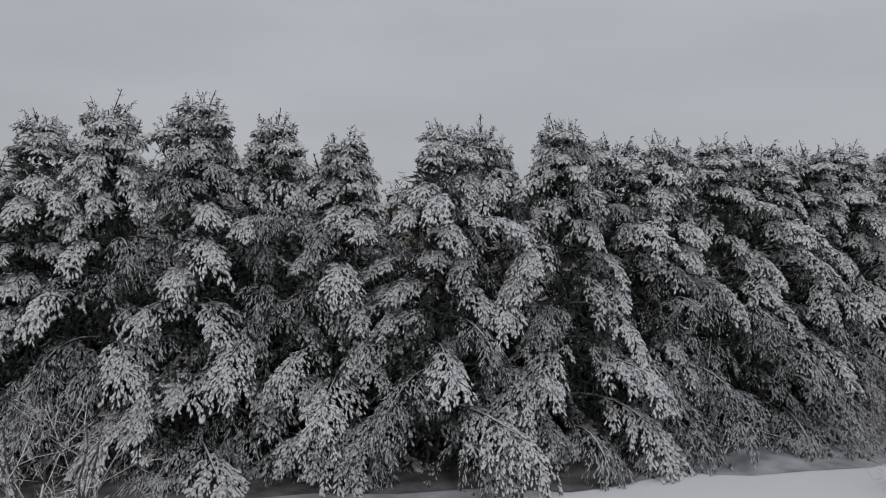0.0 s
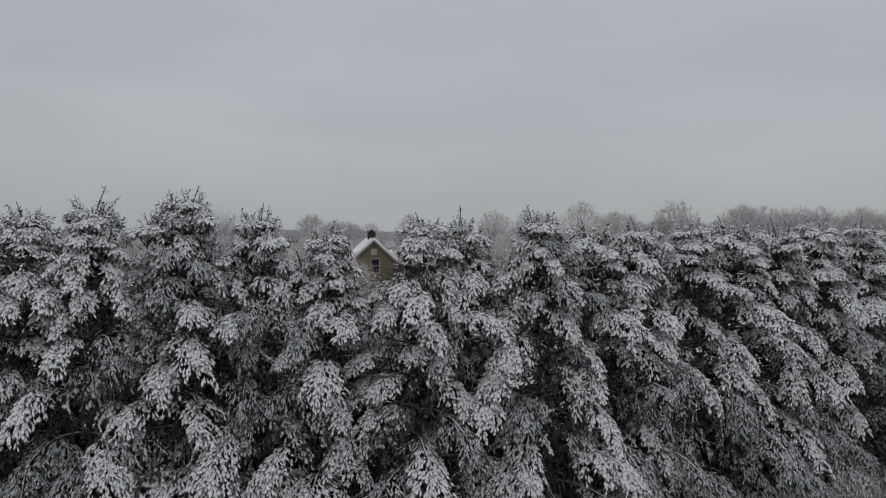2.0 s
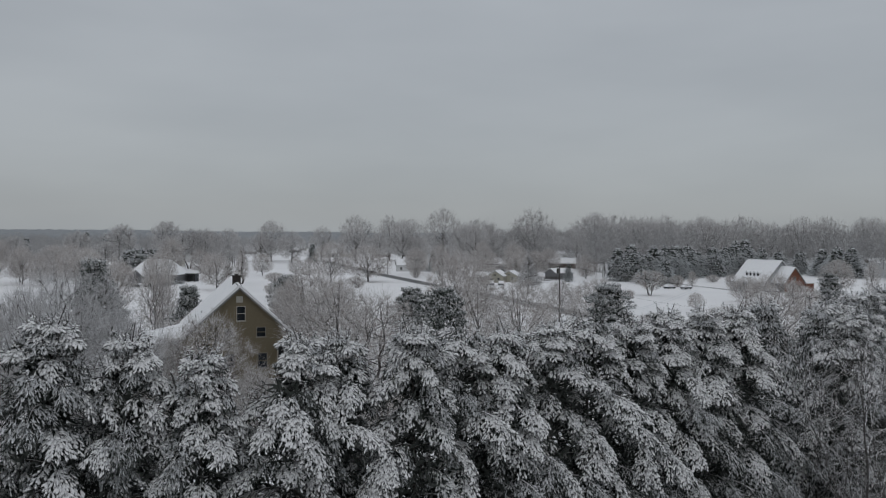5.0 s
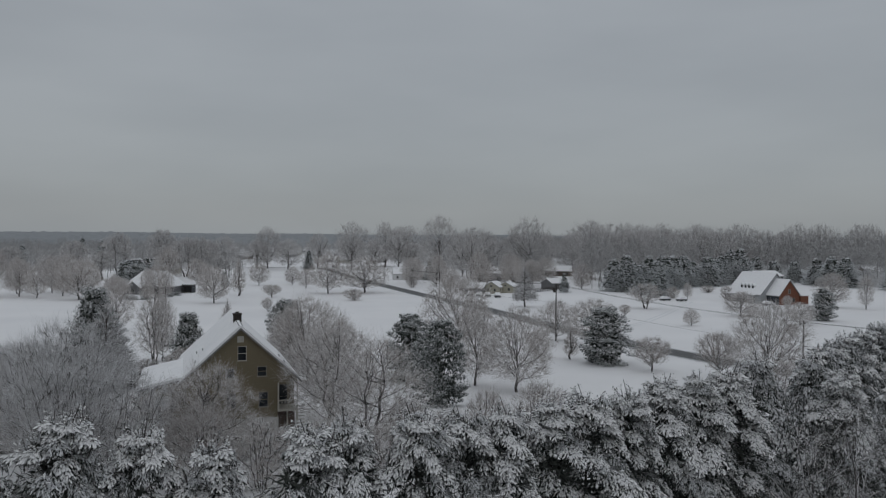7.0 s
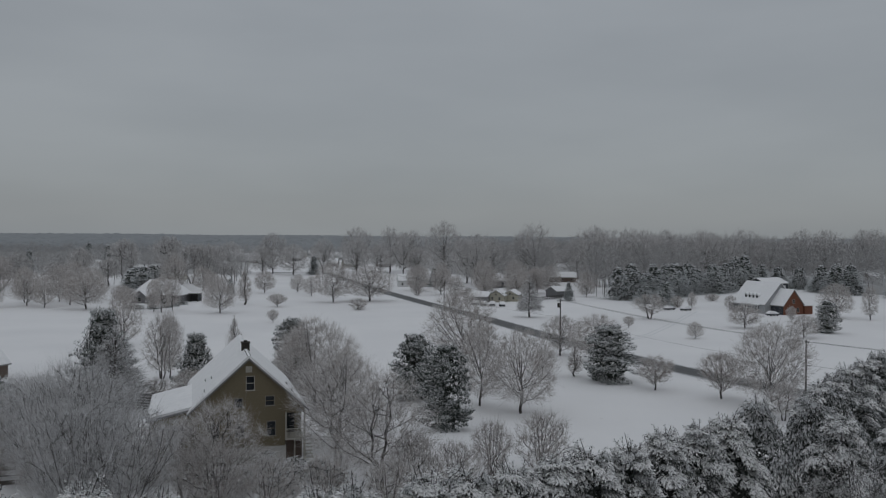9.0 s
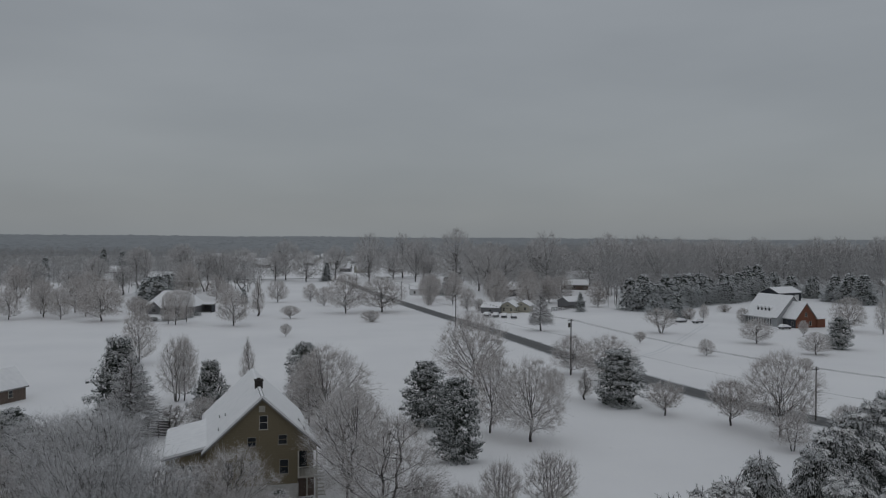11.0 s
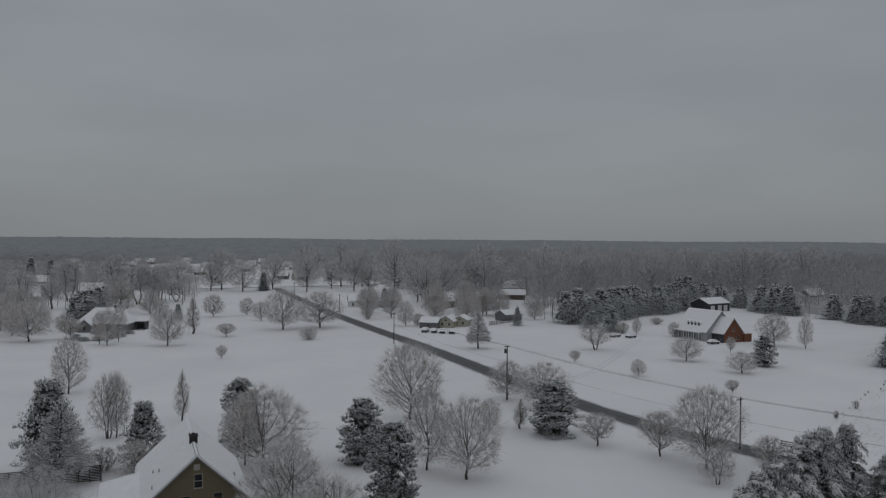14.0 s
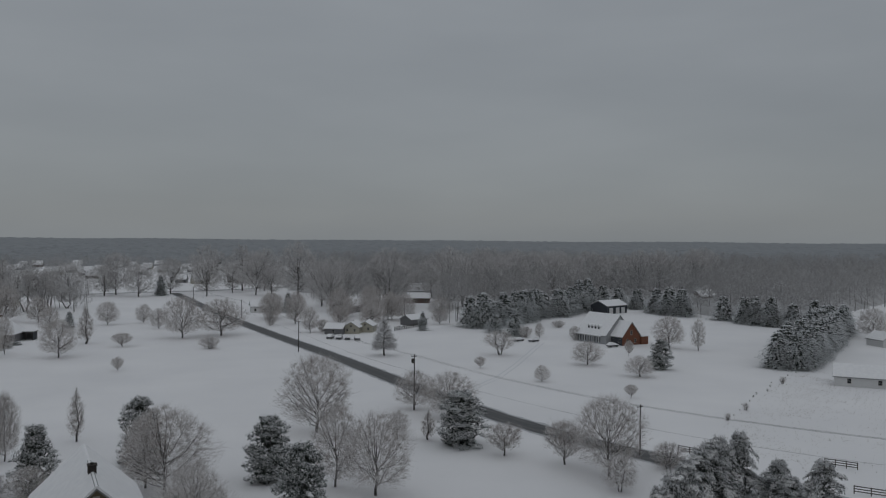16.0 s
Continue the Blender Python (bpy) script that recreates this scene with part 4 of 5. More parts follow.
BROAD = [broad_evergreen_meshes(201 + k, 10, 7.5) for k in range(3)]
CONE = broad_evergreen_meshes(207, 10, 7.5, 0.18, 16000, 1.9)
LOW = [broad_evergreen_meshes(211 + k, 10, 7.5, 0.6, 1300) for k in range(2)]
SPRUCE = [conifer_meshes(221 + k, 13, 4.6) for k in range(4)]
for k, (kind, x, y, h, w) in enumerate([
    ("c", -27.1, 132.4, 15.1, 10.5), ("c", -13.7, 133.0, 11.0, 7.6), ("b", 1.0, 145.6, 12.0, 7.3), ("b", 19.8, 129.1, 10.8, 7.7), ("b", 19.9, 104.2, 11.4, 7.0),
    ("b", 57.0, 140.8, 10.6, 9.8), ("b", 147.9, 206.8, 9.3, 7.2), ("s", -23.8, 381.7, 7.4, 6.4), ("s", 115.7, 329.4, 8.3, 5.7), ("s", 77.3, 431.5, 11.0, 8.9),
    ("s", 20.1, 582.0, 12.4, 8.5), ("b", -60.0, 376.8, 10.2, 9.5), ("b", -36.3, 112.5, 8.0, 7.0), ("s", -64.5, 372, 12.0, 12.0), ("s", -66, 385, 12.5, 12.0), ("s", -66.5, 402, 12.5, 12.5), ("s", -66.3, 420, 12.0, 12.0), ("s", -65.8, 442, 12.0, 12.0), ("s", -65.6, 464, 11.5, 12.0), ("s", -150, 690, 22, 14), ("s", -137, 694, 20, 13), ("s", -168, 600, 17, 11), ("s", 20, 588, 14, 11), ("b", -2.1, 84.5, 2.3, 3.0), ("b", 0.6, 82.1, 2.2, 3.2), ("b", 2.9, 81.0, 2.0, 3.0), ("b", -0.4, 78.0, 2.2, 3.4), ("b", -4.0, 79.0, 2.0, 3.0), ("b", 4.6, 80.0, 1.8, 2.6), ("b", -54.5, 317, 1.5, 4.5), ("b", -54, 311.5, 1.4, 4.5), ("b", -50.5, 307.5, 1.5, 4.8), ("b", -46, 308, 1.5, 5), ("b", -42, 313, 1.5, 5), ("b", -40, 319, 1.6, 4.5), ("b", -38, 327, 1.5, 4.5), ("b", -50, 330, 2.2, 4.0), ("b", -44, 329, 2.0, 4)]):
    if kind == "c":
        plant("spruce_tree", CONE, x, y, 20, (w / 7.5, w / 7.5, h / 10), "tall conical evergreen dusted with snow behind the house", "tree")
    elif kind == "b":
        plant("broad_evergreen" if h > 3 else "evergreen_shrub", BROAD[k % 3] if h > 3 else LOW[k % 2], x, y, rng.uniform(0, 360), (w / 7.5 * (1.06 if h > 3 else 1), w / 7.5 * (1.06 if h > 3 else 1), h / 10), "dense dark evergreen with snow caught on its leaves" if h > 3 else "low evergreen shrub heaped with snow beside the wall", "tree" if h > 3 else "shrub")
    else:
        plant("spruce_tree", SPRUCE[k % 4], x, y, rng.uniform(0, 360), (w / 9.2, w / 9.2, h / 13), "conical spruce with snow along its boughs", "tree")

HEDGE = [(140.3, 336.2, 14.3, 8.7), (143.8, 330.7, 15.1, 9.3), (141.9, 313.0, 8.4, 6.0), (144.5, 299.9, 9.4, 6.7), (157.1, 337.8, 15.3, 9.0), (171.6, 350.6, 15.2, 9.4),
         (186.8, 364.7, 14.3, 9.3), (202.9, 370.8, 15.7, 10.1), (224.7, 389.6, 16.7, 10.1), (236.3, 398.1, 17.1, 9.8), (264.2, 412.0, 13.1, 8.9), (268.6, 399.5, 11.5, 8.7),
         (264.7, 375.1, 13.0, 9.4), (263.3, 362.2, 15.7, 10.3), (264.4, 352.6, 14.3, 9.5), (270.1, 312.5, 13.3, 8.2), (271.5, 307.2, 12.8, 8.6), (273.6, 299.5, 12.9, 8.4),
         (149, 337, 14, 9), (164, 344, 14, 9), (179, 358, 14, 9), (212, 380, 15, 10), (250, 405, 14, 9), (272, 330, 12, 9), (279, 292, 12.5, 9), (283, 283, 12.5, 9), (194, 369, 13, 9), (151.5, 333.5, 13, 9), (167.5, 347.5, 14, 9), (175.5, 354, 13, 9), (231, 394, 15, 9), (218, 385, 14, 9)]
HEDGE += [(x + 4.5, y + 5.5, h * 0.97, w) for x, y, h, w in HEDGE[4:18]]
for k, (x, y, h, w) in enumerate(HEDGE):
    plant("spruce_tree", SPRUCE[k % 4], x, y, rng.uniform(0, 360), (w / 5.7, w / 5.7, h * (1 + 0.11 * math.sin(k * 2.3)) / 13), "snow-laden spruce in a windbreak at the field edge", "tree", "windbreak of spruces")
for k in range(40):
    s = (k // 2) / 19
    o = 3.2 if k % 2 else -3.2
    x, y = 187.5 + 101 * s - 0.6 * o + rng.normal(0, 0.9), 197 + 79 * s + 0.8 * o + rng.normal(0, 0.9)
    plant("spruce_tree", SPRUCE[k % 4], x, y, rng.uniform(0, 360), (1.3, 1.3, (11.8 + rng.normal(0, 0.7)) / 13), "snow-laden pine in a dense boundary hedge", "tree", "boundary hedge of pines")


# ---- woods and distance ----
def wood_tree(seed, tall, wide, n, thin):
    """A far leafless tree: a domed crown of n fine slivers on a few limbs."""
    rng = np.random.default_rng(seed)
    h = rng.uniform(0.22, 1.0, n) ** 0.8
    a = rng.uniform(0, 6.283, n)
    r = wide / 2 * np.interp(h, [0.2, 0.4, 0.65, 0.85, 0.95, 1], [0.45, 0.9, 1, 0.86, 0.6, 0.25]) * np.sqrt(rng.uniform(0.02, 1, n))
    p = np.stack([np.cos(a) * r, np.sin(a) * r, h * tall], 1)
    d = p - np.array([0, 0, tall * 0.3])
    d = d / np.linalg.norm(d, axis=1, keepdims=True) * np.array([1.1, 1.1, 0.7]) + rng.normal(0, 0.5, p.shape)
    crown = blades(p - d * rng.uniform(1.0, 2.2, (n, 1)), p, rng.uniform(0.7, 1.4, n) * thin, rng)
    q = p[:4]
    o = np.stack([0 * q[:, 0], 0 * q[:, 0], q[:, 2] * 0.55], 1)
    return joined([crown, blades(o, q, np.full(4, 0.22), rng)])


def scatter(trees, places, seed):
    rng = np.random.default_rng(seed)
    out = []
    for x, y, s in places:
        v, f = trees[rng.integers(len(trees))]
        a = rng.uniform(0, 6.283)
        c, n = np.cos(a), np.sin(a)
        w = np.stack([v[:, 0] * c - v[:, 1] * n, v[:, 0] * n + v[:, 1] * c, v[:, 2]], 1) * s
        out.append((w + np.array([x, y, ground_z(x, y)]), f))
    return joined(out)


HOMES = [(-112, 504), (-143, 674), (-86, 555), (-67, 518), (74, 432), (64, 441), (107, 426), (182, 512), (179, 497), (175, 482), (162, 478), (43, 753), (88, 747), (56, 731), (155, 749),
         (-199, 1162), (-128, 1219), (-32, 853), (38, 997), (150, 1209), (70, 1093), (344, 812), (350, 445), (474, 510)]
HOMES += [(round(rr_ * math.sin(radians(az))), round(rr_ * math.cos(radians(az)))) for az, rr_ in
          ((-7 + 0.62 * k + 0.5 * math.sin(k * 5.3), 930 + 95 * (k % 4) + 30 * math.sin(k * 2.1)) for k in range(44))]


def in_woods(x, y):
    right = x > 128 and y > 352 + 0.55 * (x - 140) and y < 1150 and x < 268
    far_right = x >= 268 and y > 292 and y + 0.0 * x > 0.95 * (x - 285) + 300 - 30
    edge = x > 300 and y > 0.60 * (x - 285) + 288
    mid = y > 690 and rng.random() < 0.85
    left = x < -20 and 430 < y < 700 and rng.random() < 0.92
    centre = -20 <= x <= 128 and 640 < y < 700 and rng.random() < 0.3
    deep = 105 < x < 330 and 430 < y < 700 and y > 352 + 0.5 * (x - 140)
    return right or far_right or edge or mid or left or centre or deep


WT = [wood_tree(301 + k, 22 + k % 3, 14 + k % 4, 400, 0.13) for k in range(6)]
WT_FAR = [wood_tree(311 + k, 22 + k % 3, 14 + k % 4, 150, 0.26) for k in range(5)]
spots = []
rr = 330.0
while rr < 1250:
    step = 10.5 + (rr - 330) * 0.010
    n = int(rr * radians(96) / step)
    for k in range(n):
        az = radians(-40 + 96 * (k + rng.random()) / n)
        r = rr + rng.uniform(-0.5, 0.5) * step
        x, y = r * math.sin(az), r * math.cos(az)
        if in_woods(x, y) and not before_house(x, y) and min((x - hx) ** 2 + (y - hy) ** 2 for hx, hy in HOMES) > 170:
            spots.append((x, y, rng.uniform(0.78, 1.2) * (0.74 if x < -110 and y > 690 else 0.72 if x < 200 and y > 690 else 0.66 if x < 120 else 1.0)))
    rr += step * 1.05
close = [p for p in spots if math.hypot(p[0], p[1]) < 640]
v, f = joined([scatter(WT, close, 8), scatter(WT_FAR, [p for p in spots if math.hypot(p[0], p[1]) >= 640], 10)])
# haze over these woods comes from the paled colour alone
tagged(new("woods", np_mesh("woods", v, f, M_WOODS)), "dense leafless woods dusted with snow, paled to grey for haze", "woods", kind="stuff")
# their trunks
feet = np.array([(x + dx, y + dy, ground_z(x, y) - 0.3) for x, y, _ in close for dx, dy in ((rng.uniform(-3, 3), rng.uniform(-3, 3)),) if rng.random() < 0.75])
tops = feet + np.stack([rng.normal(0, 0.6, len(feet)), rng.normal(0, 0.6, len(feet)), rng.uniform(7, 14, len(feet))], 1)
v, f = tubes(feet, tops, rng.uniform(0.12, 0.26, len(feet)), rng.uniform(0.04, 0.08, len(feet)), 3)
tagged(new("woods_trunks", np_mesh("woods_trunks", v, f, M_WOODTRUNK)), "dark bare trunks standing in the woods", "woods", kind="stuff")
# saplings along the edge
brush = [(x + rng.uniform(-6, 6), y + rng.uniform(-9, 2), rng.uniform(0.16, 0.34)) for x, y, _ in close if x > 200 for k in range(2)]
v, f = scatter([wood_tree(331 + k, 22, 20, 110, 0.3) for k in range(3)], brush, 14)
tagged(new("woods_brush", np_mesh("woods_brush", v, f, M_FARTWIG)), "frosted saplings and brush along the woods, paled for haze", "woods", kind="stuff")

# the mass of saplings and lower twigs under the woods
ur = np.arange(360, 1250, 7.0)
ua = np.radians(np.arange(-40, 56.1, 0.6))
UR, UA = np.meshgrid(ur, ua, indexing="ij")
urng = np.random.default_rng(12)
UR = UR + urng.uniform(-2.5, 2.5, UR.shape)
ux, uy = UR * np.sin(UA), UR * np.cos(UA)
thick = ((ux > 134) & (uy > 366 + 0.55 * (ux - 140))) | ((ux > 274) & (uy > 304) & (uy > 0.95 * (ux - 285) + 284)) | ((ux > 308) & (uy > 0.60 * (ux - 285) + 300))
thick = thick | ((ux < -110) & (uy > 690)) | ((ux < -40) & (uy > 500) & (uy < 690)) | ((ux > 120) & (uy > 445) & (uy > 372 + 0.5 * (ux - 140)))
for hx, hy in HOMES:
    thick = thick & ((ux - hx) ** 2 + (uy - hy) ** 2 > 24 ** 2)
thick = thick & ((np.hypot(ux, uy) > 600) | (ux > 285))
lift = np.where(thick, 1.0, 0.0)
for _ in range(2):
    pad = np.pad(lift, 1, mode="edge")
    lift = (pad[1:-1, 1:-1] * 2 + pad[:-2, 1:-1] + pad[2:, 1:-1] + pad[1:-1, :-2] + pad[1:-1, 2:]) / 6
tallness = np.where(ux > 105, 5.5, 4.0)
uz = height(ux, uy) - 1.2 + lift * (tallness + urng.normal(0, 1.7, ux.shape))
ui = np.arange(UR.size).reshape(UR.shape)
keep = np.maximum.reduce([lift[:-1, :-1], lift[1:, :-1], lift[:-1, 1:], lift[1:, 1:]]) > 0.03
f = np.stack([ui[:-1, :-1], ui[1:, :-1], ui[1:, 1:], ui[:-1, 1:]], -1)[keep]
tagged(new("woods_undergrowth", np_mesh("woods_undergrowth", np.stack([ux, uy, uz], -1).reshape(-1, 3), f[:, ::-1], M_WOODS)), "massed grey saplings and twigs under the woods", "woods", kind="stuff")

# forest canopy out to the horizon, its haze put into the blue-grey colour
cr = np.geomspace(1230, 6300, 110)
ca = np.radians(np.linspace(-48, 60, 420))
RR, AA = np.meshgrid(cr, ca, indexing="ij")
cx, cy = RR * np.sin(AA), RR * np.cos(AA)
cn = np.random.default_rng(9).normal(0, 1, RR.shape)
cz = height(cx, cy) + 10 + 1.3 * cn + 4 * np.sin(cx / 260 + 1) * np.sin(cy / 310)
cz[0] = height(cx[0], cy[0]) - 1
i = np.arange(RR.size).reshape(RR.shape)
f = np.stack([i[:-1, :-1], i[:-1, 1:], i[1:, 1:], i[1:, :-1]], -1).reshape(-1, 4)
tagged(new("far_forest", np_mesh("far_forest", np.stack([cx, cy, cz], -1).reshape(-1, 3), f[:, ::-1], M_FAR)), "distant winter forest reaching the horizon, blue-grey for haze", "forest", kind="stuff")


# ---- houses ----
def window(parent, x, z, w, h, y, name="window", sash=True, trim=M_TRIM):
    """A window in a wall that faces -y: frame, panes and sill."""
    bm = bmesh.new()
    t = 0.055
    for a in ((x - w / 2 - t, x - w / 2, z - h / 2 - t, z + h / 2 + t), (x + w / 2, x + w / 2 + t, z - h / 2 - t, z + h / 2 + t),
              (x - w / 2, x + w / 2, z + h / 2, z + h / 2 + t), (x - w / 2, x + w / 2, z - h / 2 - t, z - h / 2)):
        block(bm, a[0], a[1], y - 0.06, y + 0.05, a[2], a[3])
    if sash:
        block(bm, x - w / 2, x + w / 2, y - 0.045, y + 0.05, z - 0.03, z + 0.03)
    win = part(name, bm, trim, parent, "painted window frame with dark panes")
    for s in (-1, 1):
        zz = z + s * h / 4
        part("pane", box(x - w / 2 + 0.002, x + w / 2 - 0.002, y - 0.034, y + 0.02, zz - h / 4 + 0.036 * (s > 0), zz + h / 4 - 0.036 * (s < 0)), M_GLASS, win)
    part("sill", box(x - w / 2 - 0.12, x + w / 2 + 0.12, y - 0.11, y - 0.062, z - h / 2 - t - 0.05, z - h / 2 - t + 0.01), trim, win)
    return win


def gable_roof(parent, x0, x1, y0, y1, eave, ridge, over=0.45, thick=0.2, snow=0.22, label="roof under an even blanket of snow"):
    """A roof with its ridge along y, with snow lying on it."""
    xc = (x0 + x1) / 2
    sl = (ridge - eave) / (x1 - xc)
    xl, xr, zo = x0 - over, x1 + over, eave - over * sl
    deck = prism([(xl, zo), (xc, ridge), (xr, zo), (xr, zo + thick), (xc, ridge + thick), (xl, zo + thick)], y0 - over, y1 + over)
    roof = part("roof", deck, M_GREYTRIM, parent, label)
    e = thick + 0.004
    bm = prism([(xl + 0.05, zo + e + 0.05), (xl + 0.03, zo + e), (xc, ridge + e), (xr - 0.03, zo + e), (xr - 0.05, zo + e + 0.05), (xr - 0.3, zo + e + snow + 0.25 * sl), (xc + 0.12, ridge + e + snow), (xc - 0.12, ridge + e + snow), (xl + 0.3, zo + e + snow + 0.25 * sl)], y0 - over + 0.04, y1 + over - 0.04)
    part("roof_snow", bm, M_ROOFSNOW, roof)
    return roof


# the tan house beyond the pines: local x to its right, y to its back, origin under the front gable's peak
house = empty("house", -3.95, 88.0, 0.0, 6.0)
tagged(house, "tan clapboard gabled house with a snow-covered roof", "house")
HW, EV, RG, HD = 5.75, 7.55, 12.75, 18.5
part("wall", prism([(-HW, 3.62), (3.75, 3.62), (3.75, 7.05), (HW, 7.05), (HW, EV), (0, RG), (-HW, EV)], 0.0, 2.6), M_SIDING, house, "tan clapboard gable wall round an open porch")
part("wall", prism([(-HW, 3.62), (HW, 3.62), (HW, EV), (0, RG), (-HW, EV)], 2.6, HD), M_SIDING, house, "tan clapboard wall")
part("foundation", box(-HW + 0.05, HW - 1.9, 0.06, HD - 0.05, 1.0, 3.61), M_FOUND, house, "pale parged foundation wall")
gable_roof(house, -HW, HW, 0, HD, EV, RG, 0.42)
for x, z, w, h in ((0.15, 10.3, 0.78, 1.38), (2.15, 8.4, 0.85, 0.92), (-1.05, 8.3, 0.8, 0.9), (2.3, 5.5, 0.85, 1.45), (-0.9, 5.5, 0.85, 1.45), (-3.4, 5.5, 0.85, 1.45)):
    window(house, x, z, w, h, 0.0, "window", z > 9, M_TRIM if z > 9 else M_WINTRIM)
bm = bmesh.new()
block(bm, -0.32, 0.32, -0.05, 0.05, 11.42, 12.05)
for k in range(5):
    block(bm, -0.26, 0.26, -0.08, -0.052, 11.5 + 0.1 * k, 11.56 + 0.1 * k)
part("gable_vent", bm, M_TRIM, house, "cream louvred gable vent")
# clapboard shadow lines
for k in range(34):
    z = 3.75 + 0.26 * k
    hw = HW - 0.02 if z < EV else HW * (RG - z) / (RG - EV) - 0.05
    if hw > 0.3:
        right = min(hw, 3.74) if z < 7.05 else hw
        part("clapboard", prism([(-hw, z), (right, z), (right, z + 0.03), (-hw, z + 0.03)], -0.022, -0.002), M_SIDING, house)
chim = part("chimney", box(-0.42, 0.42, 5.4, 6.4, 11.9, 13.75, 0.02), M_BRICK_D, house, "dark sooty brick chimney")
part("chimney_cap", box(-0.5, 0.5, 5.32, 6.48, 13.753, 13.88, 0.02), M_BRICK_D, chim)
part("flue", post(bmesh.new(), 0, 5.9, 13.883, 14.05, 0.2, 10), M_BRICK_D, chim)
# corner porch under the right of the gable
part("porch_floor", box(3.75, HW + 0.1, -0.25, 2.6, 4.2, 4.4), M_TRIM, house, "cream porch deck")
for x in (3.8, HW):
    part("porch_post", box(x - 0.07, x + 0.07, -0.22, -0.08, 4.403, 7.1), M_TRIM, house, "cream porch post")
part("porch_post", box(HW - 0.1, HW + 0.1, -0.24, -0.04, 1.2, 4.197), M_TRIM, house)
part("porch_post", box(HW - 1.0, HW - 0.86, 0.6, 0.74, 1.2, 4.197), M_TRIM, house)
rail = part("railing", box(3.872, HW - 0.072, -0.19, -0.11, 5.3, 5.38), M_TRIM, house, "cream porch railing")
for k in range(12):
    x = 3.95 + k * (HW - 4.1) / 11
    part("baluster", box(x - 0.02, x + 0.02, -0.17, -0.13, 4.404, 5.298), M_TRIM, rail)
part("porch_door", box(4.1, 5.0, 2.54, 2.597, 4.42, 6.5), M_GLASS, house, "dark glazed door at the back of the porch")
part("under_porch_wall", box(3.7, HW - 0.15, 0.9, 1.1, 1.2, 4.19), M_BROWNWALL, house, "dark brick wall under the porch")
# stairs down the right side
st = part("stair", box(HW + 1.05, HW + 1.12, 0.4, 3.6, 1.4, 1.9), M_TRIM, house, "cream outdoor stairs with snow on the treads")
for k in range(9):
    part("tread", box(HW + 0.15, HW + 1.04, 0.45 + 0.33 * k, 0.72 + 0.33 * k, 1.6 + 0.3 * k, 1.66 + 0.3 * k), M_TRIM, st)
# low wing against its side, under a shallow lean-to roof
part("wing_wall", prism([(-9.7, 1.0), (-5.76, 1.0), (-5.76, 7.5), (-9.7, 6.6)], 0.9, 13.7), M_SIDING, house, "tan wall of the lower wing")
wr = part("wing_roof", prism([(-10.1, 6.60), (-5.3, 7.66), (-5.3, 7.86), (-10.1, 6.80)], 0.5, 14.1), M_GREYTRIM, house, "grey-edged lean-to roof of the wing")
part("roof_snow", prism([(-10.08, 6.81), (-5.25, 7.875), (-5.25, 8.14), (-9.9, 7.10), (-10.06, 6.98)], 0.54, 14.06), M_ROOFSNOW, wr, "thick even snow")
for x in (-9.0, -8.15, -7.3, -6.45):
    window(house, x, 5.35, 0.62, 1.25, 0.9, "window", True, M_WINTRIM)
# bare metal strips along the ridge
for x in (-0.16, 0.16):
    for y0, y1 in ((-0.3, 5.3), (6.5, 10.5)):
        part("ridge_strip", box(x - 0.03, x + 0.03, y0, y1, RG + 0.3, RG + 0.45), M_GREYTRIM, house, "dark ridge vent edge free of snow")
# skylight frames and pipes that stand out of the snow
for x, y, s in ((-4.2, 8.3, -1), (-3.6, 6.6, -1), (-4.4, 2.6, -1), (4.4, 5.2, 1), (4.6, 1.9, 1)):
    z = RG - abs(x) * (RG - EV) / HW + 0.2
    bm = box(x - 0.05, x + 0.05, y - 0.5, y + 0.5, z + 0.1, z + 0.36)
    part("roof_stub", bm, M_GREYTRIM, house, "dark roof fitting showing through the snow")


def simple_house(name, x, y, turn, w, d, eave, ridge, wall, label, windows=3, parent=None, chimney=False, category="house"):
    """A plain gabled house; the ridge runs along its width, the windows face its front."""
    h = empty(name, x, y, ground_z(x, y), turn)
    tagged(h, label, category)
    rot = Matrix.Rotation(radians(90), 4, "Z")
    wl_ = part("wall", prism([(-d / 2, -0.3), (d / 2, -0.3), (d / 2, eave), (0, ridge), (-d / 2, eave)], -w / 2, w / 2), wall, h)
    wl_.matrix_local = rot
    r = gable_roof(h, -d / 2, d / 2, -w / 2, w / 2, eave, ridge, 0.4)
    r.matrix_local = rot
    for k in range(windows):
        window(h, -w / 2 + (k + 0.5) * w / windows, min(1.6, eave * 0.58), 0.9, 1.2, -d / 2)
    if chimney:
        c = part("chimney", box(w * 0.3, w * 0.3 + 0.8, -0.4, 0.4, ridge - 0.6, ridge + 1.0, 0.02), M_BRICK_D, h, "brick chimney")
        part("chimney_cap", box(w * 0.3 - 0.08, w * 0.3 + 0.88, -0.48, 0.48, ridge + 1.003, ridge + 1.12), M_BRICK_D, c)
    return h


# brick house across the road, its front towards the road
red = simple_house("house", 169.5, 273.0, -78, 16.0, 14.0, 3.3, 10.4, M_PALE, "white and red brick house with four snowy dormers", 0)
